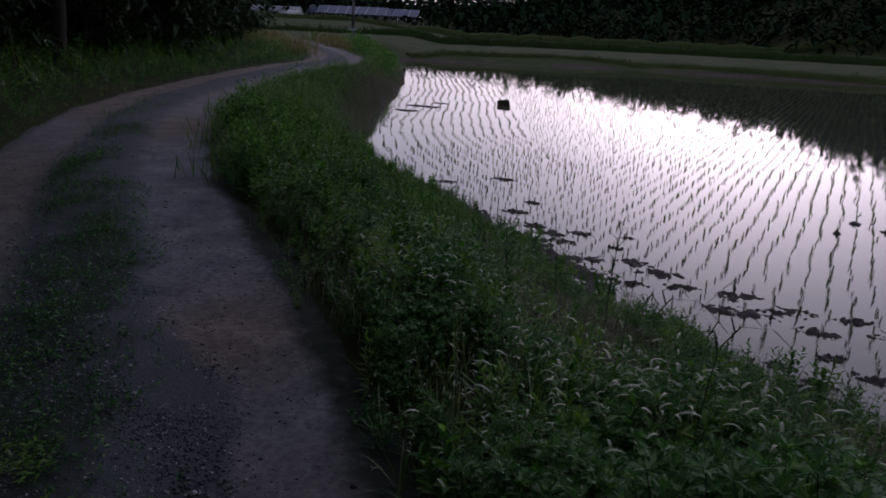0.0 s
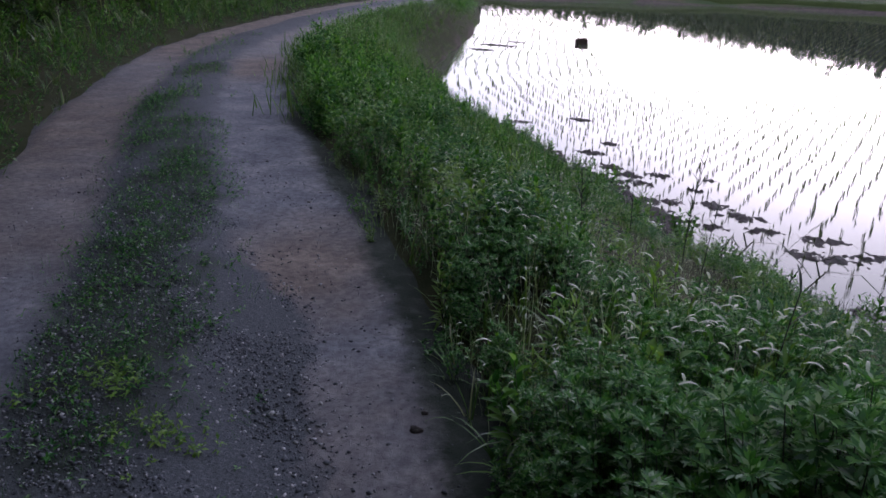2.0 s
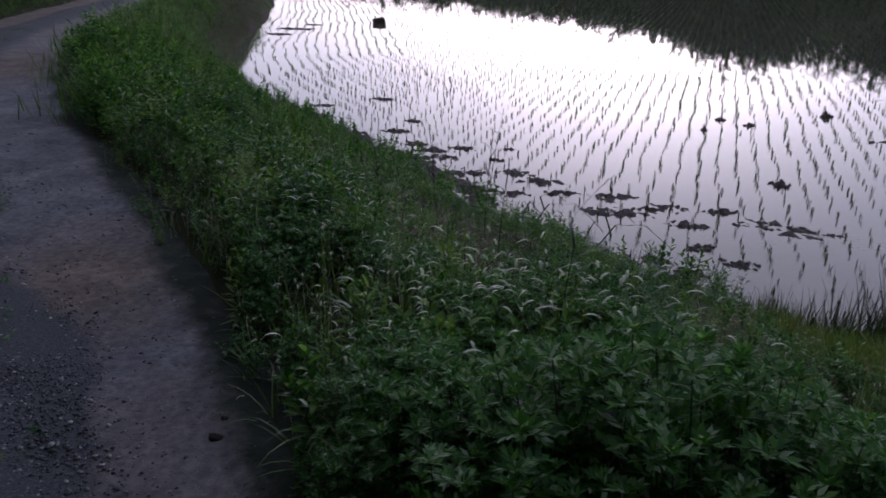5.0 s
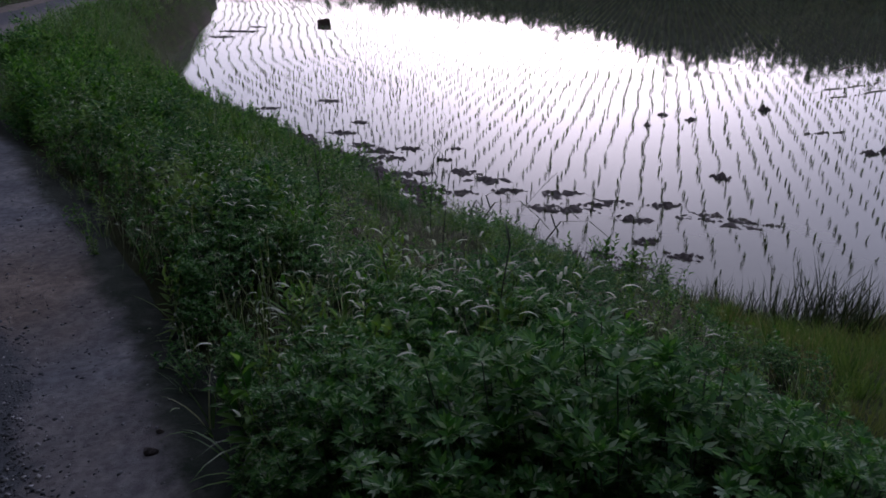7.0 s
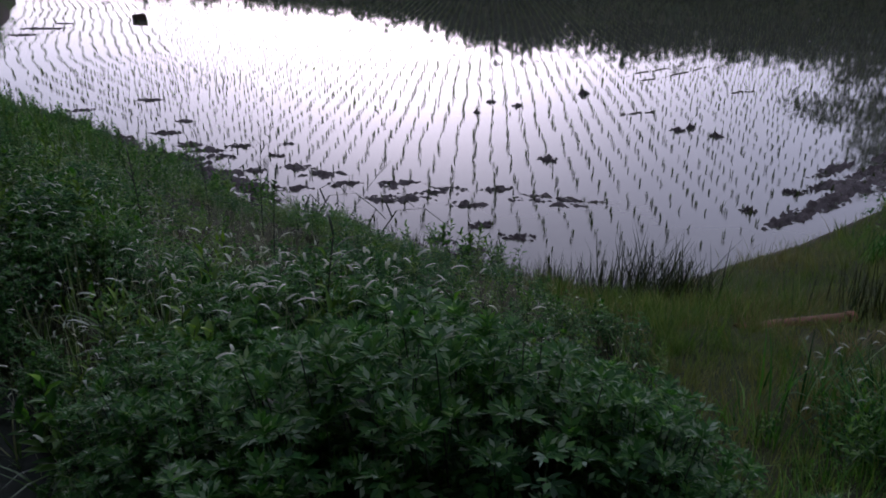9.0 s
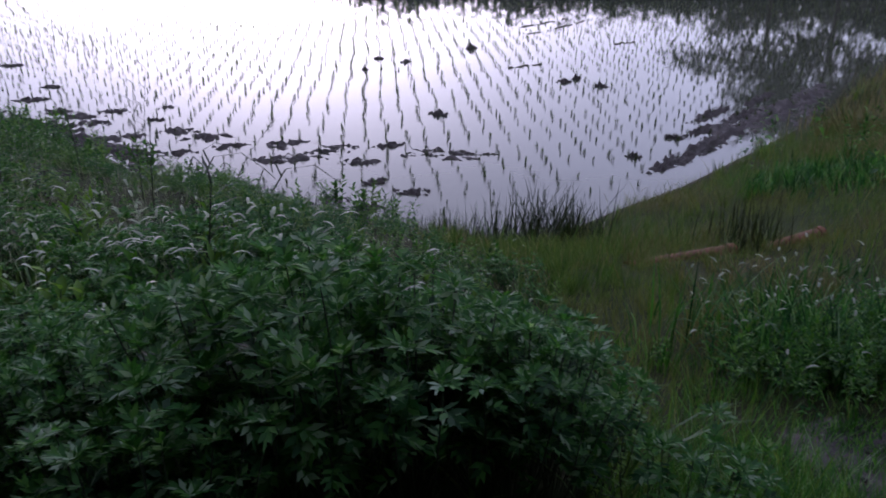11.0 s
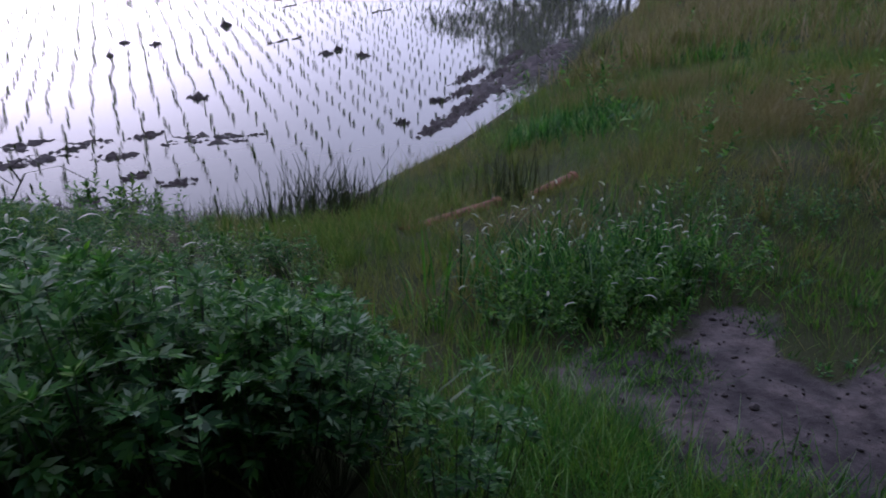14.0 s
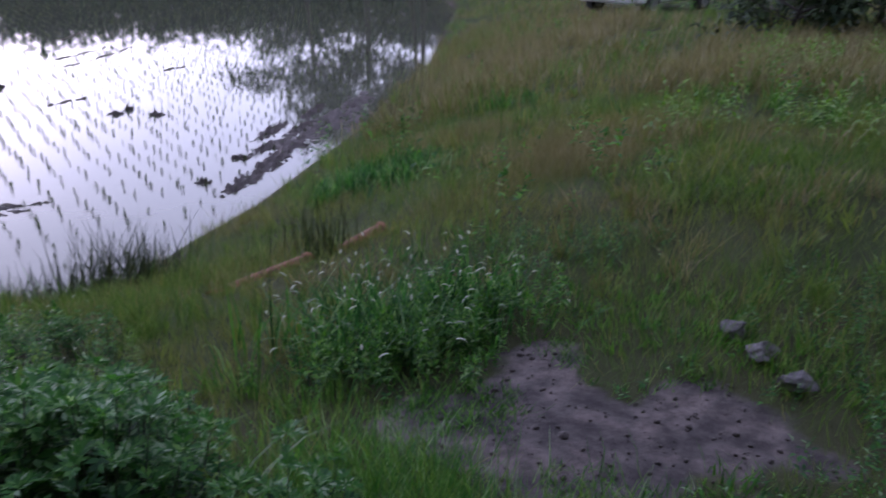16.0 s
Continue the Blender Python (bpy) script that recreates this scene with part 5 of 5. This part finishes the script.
def gravel_cover(x, y):
    d, side, _ = to_line(x, y, LANE_LINE)
    return (d < HALF) * np.clip(gravelly(d * side, y) * 0.95 + 0.035, 0, 1)


p = scatter_points(-3.2, 0.7, 0.6, 5.6, 120000, gravel_cover)
p[:, 2] = lane_top(p[:, 0], p[:, 1])
size = np.clip(rng.lognormal(-4.5, 0.4, len(p)), 0.006, 0.035)
stuff("gravel", spread(grit, p, size), GRAVEL, "loose blue-grey gravel strewn over the lane", "gravel")

lump = tri_mesh("earth_clod", *pebbles[2], MUD)
for x, y, k in [(-0.09, 2.26, 0.055), (-0.08, 2.36, 0.03)]:
    ob = tagged(new("earth_clod", lump), "small dark clod of earth on the lane", "earth clod", "earth clods on the lane")
    ob.matrix_world = pose(x, y, float(lane_top(np.array(x), np.array(y))) + 0.004, 0, 0, 90 * x) @ Matrix.Scale(k, 4)
pebble_mesh = [tri_mesh("stone", *q, STONE) for q in pebbles]
p = scatter_points(-4.5, 0.8, 0.8, 9, 900, lambda x, y: 0.12 * (to_line(x, y, LANE_LINE)[0] < HALF))
for i, q in enumerate(p):
    ob = tagged(new("stone", pebble_mesh[i % 8]), "small grey stone lying on the lane", "stone", "stones on the lane")
    k = rng.uniform(0.018, 0.05)
    ob.matrix_world = Matrix.Translation((q[0], q[1], float(lane_top(q[0], q[1])))) @ pose(0, 0, 0, 0, 0, rng.uniform(0, 360)) @ Matrix.Scale(k, 4)

p = scatter_points(1.8, 3.6, -0.2, 1.6, 3200, lambda x, y: bare_patch(x, y) * 0.5)
p[:, 2] += 0.014
stuff("soil_crumbs", spread(pebbles, p, np.clip(rng.lognormal(-4.75, 0.6, len(p)), 0.004, 0.04)), MUD, "dark crumbs of soil on the sandy patch", "soil crumbs")
p = scatter_points(1.8, 3.6, -0.2, 1.6, 3600, lambda x, y: bare_patch(x, y) * smooth(waves(x, y, 6, 18) * 1.5 + 0.05))
stuff("patch_grass", spread(sprout, p, rng.uniform(0.025, 0.07, len(p)), lean=0.3), WEED, "short grass creeping over the sandy patch", "grass")
p = scatter_points(1.8, 3.7, -0.2, 1.7, 1400, lambda x, y: np.exp(-((bare_patch(x, y) - 0.35) / 0.3) ** 2) * smooth(waves(x, y, 7, 19) * 1.2 + 0.2))
stuff("patch_weeds", spread([f for _, f in low], p, rng.uniform(0.02, 0.055, len(p)), lean=0.4), MUGWORT, "small weeds sprouting on the sandy patch", "weeds")


# ---- pole, panels, tunnel, vehicles far off ----
def tube(r0, r1, h, sides=12):
    bm = bmesh.new()
    bmesh.ops.create_cone(bm, cap_ends=True, segments=sides, radius1=r0, radius2=r1, depth=h)
    bmesh.ops.translate(bm, verts=bm.verts, vec=(0, 0, h / 2))
    return bm


def box(sx, sy, sz, bevel=0.01, at=(0, 0, 0)):
    bm = bmesh.new()
    bmesh.ops.create_cube(bm, size=1)
    bmesh.ops.scale(bm, vec=(sx, sy, sz), verts=bm.verts)
    if bevel:
        bmesh.ops.bevel(bm, geom=bm.edges[:], offset=bevel, segments=2, affect="EDGES")
    bmesh.ops.translate(bm, verts=bm.verts, vec=at)
    return bm


METAL = plain("galvanised_steel", (0.3, 0.3, 0.32), (0.42, 0.42, 0.44), 5, 0.5, 0.2, 0.002, 0.7)
PAINT = plain("white_car_paint", (0.7, 0.72, 0.75), (0.76, 0.77, 0.8), 2, 0.25, 0.03, 0.001)
GLASS = plain("dark_window", (0.02, 0.025, 0.03), (0.03, 0.035, 0.04), 3, 0.08, 0.0, 0.001)
TYRE = plain("tyre_rubber", (0.02, 0.02, 0.02), (0.035, 0.035, 0.035), 12, 0.85)
PANEL = plain("blue_solar_panel", (0.02, 0.035, 0.09), (0.03, 0.05, 0.12), 2, 0.3, 0.02, 0.001)
FILM = plain("white_plastic_film", (0.3, 0.33, 0.38), (0.45, 0.47, 0.52), 3, 0.45, 0.3, 0.02)


def utility_pole(x, y):
    z = float(ground_z(x, y))
    base = tagged(new("utility_pole"), "grey concrete utility pole beside the lane", "utility pole")
    base.location = (x, y, z)
    part("shaft", tube(0.15, 0.1, 11), CONCRETE, base)
    for h in (9.2, 10.2):
        part("crossarm", box(2.0, 0.09, 0.09, 0.01, (0, 0, h)), METAL, base)
        for dx in (-0.85, 0, 0.85):
            bm = tube(0.06, 0.04, 0.22, 8)
            bmesh.ops.translate(bm, verts=bm.verts, vec=(dx, 0, h + 0.045))
            part("insulator", bm, FILM, base)
    part("warning_band", tube(0.165, 0.165, 1.1), plain("black_band", (0.02, 0.02, 0.02), (0.04, 0.04, 0.04), 4), base, "black protective band round the foot").location.z = 0.9
    part("sign_plate", box(0.9, 0.03, 0.16, 0.005, (0, -0.2, 0.6)), FILM, base)


def solar_row(x, y, z, n, turn):
    base = tagged(new("solar_array"), "row of tilted blue solar panels on steel legs", "solar panels", "solar panel rows")
    base.matrix_world = pose(x, y, z, 0, 0, turn)
    for i in range(n):
        px = i * 2.15
        bm = box(2.05, 3.4, 0.05, 0.0)
        bmesh.ops.rotate(bm, verts=bm.verts, cent=(0, 0, 0), matrix=Matrix.Rotation(radians(28), 3, "X"))
        bmesh.ops.translate(bm, verts=bm.verts, vec=(px, 0, 2.0))
        pn = part("panel", bm, PANEL, base)
        for s in (-1.03, 1.03):
            bm = box(0.07, 3.46, 0.08, 0.0)
            bmesh.ops.rotate(bm, verts=bm.verts, cent=(0, 0, 0), matrix=Matrix.Rotation(radians(28), 3, "X"))
            bmesh.ops.translate(bm, verts=bm.verts, vec=(px + s, 0, 2.03))
            part("frame", bm, METAL, pn)
        for dy, h in ((-1.2, 1.4), (1.2, 2.6)):
            part("leg", box(0.09, 0.09, h, 0.0, (px, dy, h / 2)), METAL, base)


def tunnel(x, y, z, length, turn):
    bm = bmesh.new()
    n = 14
    rows = []
    for k in range(int(length) + 1):
        rows.append([bm.verts.new((k + 0.0, 1.6 * math.cos(math.pi * i / n), 1.7 * math.sin(math.pi * i / n) + 0.03 * (k % 2))) for i in range(n + 1)])
    for a, b in zip(rows, rows[1:]):
        for i in range(n):
            bm.faces.new((a[i], a[i + 1], b[i + 1], b[i]))
    bm.faces.new(rows[0])
    bm.faces.new(rows[-1][::-1])
    base = tagged(new("plastic_tunnel"), "low white plastic-covered growing tunnel", "greenhouse")
    base.matrix_world = pose(x, y, z, 0, 0, turn)
    part("cover", bm, FILM, base)
    for k in range(0, int(length) + 1, 2):
        v, t = stalk([(k, 1.63 * math.cos(math.pi * i / n), 1.74 * math.sin(math.pi * i / n)) for i in range(n + 1)], 0.03, 0.03)
        h = new("hoop", tri_mesh("hoop", v, t, METAL))
        h.parent = base


def car(x, y, z, turn, label):
    base = tagged(new("car"), label, "car", "parked cars")
    base.matrix_world = pose(x, y, z, 0, 0, turn)
    prof = [(-2.05, 0.32), (-2.1, 0.62), (-2.0, 0.88), (-1.1, 0.98), (-0.45, 1.42), (0.9, 1.46), (1.65, 1.02), (2.05, 0.9), (2.1, 0.5), (2.02, 0.3)]

    def hull(pts, half, inset):
        bm = bmesh.new()
        l = [bm.verts.new((px, -half + (inset if pz > 1.0 else 0), pz)) for px, pz in pts]
        r = [bm.verts.new((px, half - (inset if pz > 1.0 else 0), pz)) for px, pz in pts]
        bm.faces.new(l)
        bm.faces.new(r[::-1])
        for i in range(len(pts)):
            k = (i + 1) % len(pts)
            bm.faces.new((l[k], l[i], r[i], r[k]))
        return bm
    bm = hull(prof, 0.85, 0.14)
    bmesh.ops.bevel(bm, geom=bm.edges[:], offset=0.05, segments=3, affect="EDGES")
    part("body", bm, PAINT, base)
    part("window", hull([(-0.95, 1.0), (-0.42, 1.36), (0.25, 1.39), (0.25, 1.0)], 0.78, 0.04), GLASS, base)
    part("window", hull([(0.33, 1.0), (0.33, 1.39), (0.85, 1.4), (1.4, 1.03)], 0.78, 0.04), GLASS, base)
    for sx in (-1.3, 1.3):
        for sy in (-0.8, 0.8):
            bm = bmesh.new()
            bmesh.ops.create_cone(bm, cap_ends=True, segments=20, radius1=0.31, radius2=0.31, depth=0.2, matrix=Matrix.Rotation(radians(90), 4, "X"))
            bmesh.ops.bevel(bm, geom=bm.edges[:], offset=0.02, segments=1, affect="EDGES")
            bmesh.ops.translate(bm, verts=bm.verts, vec=(sx, sy, 0.31))
            w = part("wheel", bm, TYRE, base)
            bm = bmesh.new()
            bmesh.ops.create_cone(bm, cap_ends=True, segments=16, radius1=0.19, radius2=0.17, depth=0.22, matrix=Matrix.Rotation(radians(90), 4, "X"))
            bmesh.ops.translate(bm, verts=bm.verts, vec=(sx, sy, 0.31))
            part("rim", bm, METAL, w)
    for sy in (-0.6, 0.6):
        part("headlight", box(0.08, 0.32, 0.14, 0.02, (-2.07, sy, 0.7)), FILM, base)
        part("tail_light", box(0.06, 0.3, 0.16, 0.02, (2.08, sy, 0.78)), RUST, base)


utility_pole(-14.2, 80)
for k in range(3):
    x, y = -39.5 + 2.5 * k, 172 + 9 * k
    solar_row(x, y, float(ground_z(x, y)) - 0.1, 8, -6)
tunnel(-55, 166, float(ground_z(-55, 166)) - 0.1, 14, 4)
car(-40.5, 158, float(ground_z(-40.5, 158)), 10, "white car parked beyond the fields")
car(21.9, 6.0, float(ground_z(21.9, 6.0)), 165, "white car parked at the far side of the meadow")


# ---- low banks between the far fields ----
def bund(line, height, width, label):
    p = rounded(line, 24)
    tan = np.gradient(p, axis=0)
    tan /= np.linalg.norm(tan, axis=1)[:, None]
    nor = np.stack([-tan[:, 1], tan[:, 0]], -1)
    prof = [(-1, -0.3), (-0.55, 0.55), (-0.25, 0.95), (0.25, 1.0), (0.55, 0.6), (1, -0.3)]
    v = []
    for i, (c, n) in enumerate(zip(p, nor)):
        q = 1 + 0.25 * math.sin(i * 1.7) * math.sin(i * 0.43)
        for s, h in prof:
            xy = c + n * s * width / 2
            v.append((*xy, (W + 0.1 if h < 0 else max(float(ground_z(*xy)) - 0.1, W + 0.1) + h * height * q * (0.6 if c[0] < -14 else 1))))
    m = len(prof)
    q = [(i * m + j, i * m + j + 1, (i + 1) * m + j + 1, (i + 1) * m + j) for i in range(len(p) - 1) for j in range(m - 1)]
    tagged(new("field_bund", tri_mesh("field_bund", v, q, FAR_GRASS, True)), label, "field bank", "banks between the fields", "structure")
    k = rng.integers(0, len(p), 600)
    xy = p[k] + nor[k] * rng.uniform(-0.5, 0.5, (600, 1)) * width + rng.normal(0, 0.3, (600, 2))
    return np.column_stack([xy, ground_z(xy[:, 0], xy[:, 1]) + 0.3 * height])


tops = [bund([(-7, 66), (2, 69), (12, 69), (30, 61), (56, 45)], 0.32, 1.4, "grassy earth bank at the paddy's far edge"),
        bund([(-70, 96), (-16, 97), (4, 104), (30, 102), (70, 82)], 1.0, 1.8, "grassy earth bank between far fields"),
        bund([(-90, 135), (-30, 138), (5, 150), (50, 145), (110, 115)], 1.3, 2.2, "grassy earth bank before the wooded hill")]
p = np.concatenate(tops)
stuff("bund_grass", spread(far_turf, p, rng.uniform(0.5, 1.1, len(p)) * np.where(np.arange(len(p)) < 600, 0.35, 1)), FAR_GRASS, "rough grass on the banks between fields", "grass")


# ---- things on the slope ----
def pipe(x0, y0, x1, y1, r):
    """A half-buried clay pipe with a thicker rim."""
    z0, z1 = float(ground_z(x0, y0)), float(ground_z(x1, y1))
    a, b = Vector((x0, y0, z0 + 0.015)), Vector((x1, y1, z1 - 0.02))
    bm = bmesh.new()
    prof, seg, ln = [(0, r * 1.18), (0.07, r * 1.18), (0.08, r), (1, r), (1, r * 0.82), (0, r * 0.82)], 20, (b - a).length
    rows = [[bm.verts.new((rr * math.cos(2 * math.pi * i / seg), rr * math.sin(2 * math.pi * i / seg), ln * u)) for i in range(seg)] for u, rr in prof]
    for k in range(len(rows)):
        p, q = rows[k], rows[(k + 1) % len(rows)]
        for i in range(seg):
            bm.faces.new((p[i], p[(i + 1) % seg], q[(i + 1) % seg], q[i]))
    ob = part("clay_pipe", bm, RUST, None)
    ob.matrix_world = Matrix.Translation(a) @ (b - a).to_track_quat("Z", "Y").to_matrix().to_4x4()
    tagged(ob, "weathered orange clay pipe lying in the grass", "pipe", "clay pipes")


pipe(4.18, 3.07, 3.46, 3.2, 0.04)
pipe(4.76, 2.91, 4.36, 3.01, 0.045)


p = np.array([(a + (b - a) * u, c + (d - c) * u) for a, b, c, d in ((3.41, 4.2, 3.08, 2.95), (4.3, 4.76, 2.89, 2.79)) for u in np.linspace(0, 1, 34)])
p = p + rng.normal(0, 0.05, p.shape)
stuff("pipe_grass", spread(sprout, np.column_stack([p, ground_z(p[:, 0], p[:, 1]) - 0.01]), rng.uniform(0.04, 0.1, len(p))), SLOPE, "grass growing before the clay pipes", "grass")


def block(x, y, size, turn, tilt, label):
    """A broken lump: a rough stone cut by a few flat breaks."""
    bm = bmesh.new()
    bmesh.ops.create_icosphere(bm, subdivisions=3, radius=size * 0.55)
    cuts = [(Vector(rng.normal(0, 1, 3)).normalized(), size * rng.uniform(0.2, 0.38)) for _ in range(9)]
    for v in bm.verts:
        for nrm, far in cuts:
            over = v.co.dot(nrm) - far
            if over > 0:
                v.co -= nrm * over
        v.co *= 1 + 0.35 * noise.noise(v.co * 40 / size * 0.2 + Vector((x, y, 0)) * 5)
        v.co.z *= 0.6
    ob = part("concrete_lump", bm, CONCRETE, None)
    ob.matrix_world = pose(x, y, float(ground_z(x, y)) + size * 0.22, tilt, 4, turn)
    tagged(ob, label, "concrete lump", "concrete lumps by the lane")


block(3.33, 0.36, 0.15, 30, 12, "broken grey concrete lump lying in the grass")
block(3.16, 0.22, 0.13, -20, -8, "flat broken grey concrete lump beside the bare patch")
block(3.45, 0.47, 0.12, 70, 5, "small grey concrete lump in the grass")


# plumed grass clump beside the sandy patch
def plumed(x, y, n, spread_r, height):
    base = tagged(new("plumed_grass"), "grass clump with drooping white seed plumes", "grass clump", "plumed grass clumps")
    base.location = (x, y, float(ground_z(x, y)))
    blades, plumes = [], []
    for _ in range(n):
        o = rng.normal(0, spread_r, 2)
        az, ln = rng.uniform(0, 6.283), height * rng.uniform(0.6, 1.1)
        blades.append(blade(o, az, ln, 0.009, rng.uniform(0, 0.3), rng.uniform(0.5, 1.8), 5))
        if rng.random() < 0.2:
            v, t = blade(o, az, ln * 1.1, 0.005, 0.1, 1.0, 5)
            blades.append((v, t))
            w, t2 = blade((0, 0), az, rng.uniform(0.03, 0.055), 0.01, 0.9, 2.6, 4)
            plumes.append((w + v[-1], t2))
    for nm, g, mt in (("blades", blades, MUGWORT), ("plumes", plumes, PLUME)):
        ob = new(nm, tri_mesh(nm, *join(g), mt))
        ob.parent = base


for x, y, n in [(2.75, 1.62, 70), (2.95, 1.5, 80), (3.2, 1.55, 80), (2.85, 1.8, 80), (3.1, 1.75, 70), (3.35, 1.4, 50), (2.65, 1.85, 60)]:
    plumed(x, y, n, 0.13, 0.32)


p = np.column_stack([rng.normal(3.0, 0.28, 260), rng.normal(1.55, 0.17, 260)])
stuff("clump_weeds", spread([f for _, f in fringe], np.column_stack([p, ground_z(p[:, 0], p[:, 1]) - 0.01]), rng.uniform(0.07, 0.2, 260)), WEED, "dark leafy weeds among the plumed grass", "weeds")


def tall_stalk(x, y, h, bend, az):
    base = tagged(new("tall_weed"), "tall dark dry weed stalk with drooping side shoots", "weed", "tall stalks on the bank")
    base.location = (x, y, float(ground_z(x, y)))
    s = np.linspace(0, 1, 8)
    d = np.array([math.cos(az), math.sin(az)])
    path = np.column_stack([d[0] * bend * s ** 2, d[1] * bend * s ** 2, h * s])
    ob = new("stem", tri_mesh("stem", *stalk(path, 0.0035, 0.002), STEM))
    ob.parent = base
    g = []
    for u in np.linspace(0.35, 1, 9):
        b = np.array([np.interp(u, s, path[:, k]) for k in range(3)])
        v, t = blade((0, 0), rng.uniform(0, 6.283), 0.16 * (1.3 - 0.5 * u), 0.009, 0.5, 2.0, 4)
        g.append((v + b, t))
    ob = new("leaves", tri_mesh("leaves", *join(g), RUSH))
    ob.parent = base


def bent_reed(x, y):
    """A dead reed snapped over the water, with two broken side leaves."""
    base = tagged(new("bent_reed"), "dead dark reed snapped and bent over the water", "reed", "bent reeds")
    base.location = (x, y, float(ground_z(x, y)))
    for nm, pts in (("stem", [(0, 0), (0.13, 0.2), (0.24, 0.37), (0.49, 0.42), (0.68, 0.3)]), ("leaf", [(0.2, 0.3), (0.15, 0.42), (0.28, 0.5), (0.4, 0.42)]), ("leaf", [(0.02, 0.02), (-0.02, 0.2), (0.05, 0.36), (0.14, 0.28)])):
        ob = new(nm, tri_mesh(nm, *stalk([(0.76 * u, -0.65 * u, h) for u, h in pts], 0.011 if nm == "stem" else 0.008, 0.004), RUSH))
        ob.parent = base


bent_reed(1.75, 6.7)
bent_reed(2.2, 6.2)
for x, y, h, bend, az in [(0.95, 2.25, 0.62, 0.12, 0.9), (2.0, 6.3, 0.6, 0.45, 0.3), (1.45, 6.9, 1.0, 0.1, 0), (1.2, 5.4, 0.75, 0.1, 1), (0.9, 6.2, 0.7, 0.1, 2), (0.45, 4.4, 0.5, 0.05, 2), (1.1, 4.2, 0.6, 0.1, 1)]:
    tall_stalk(x, y, h, bend, az)
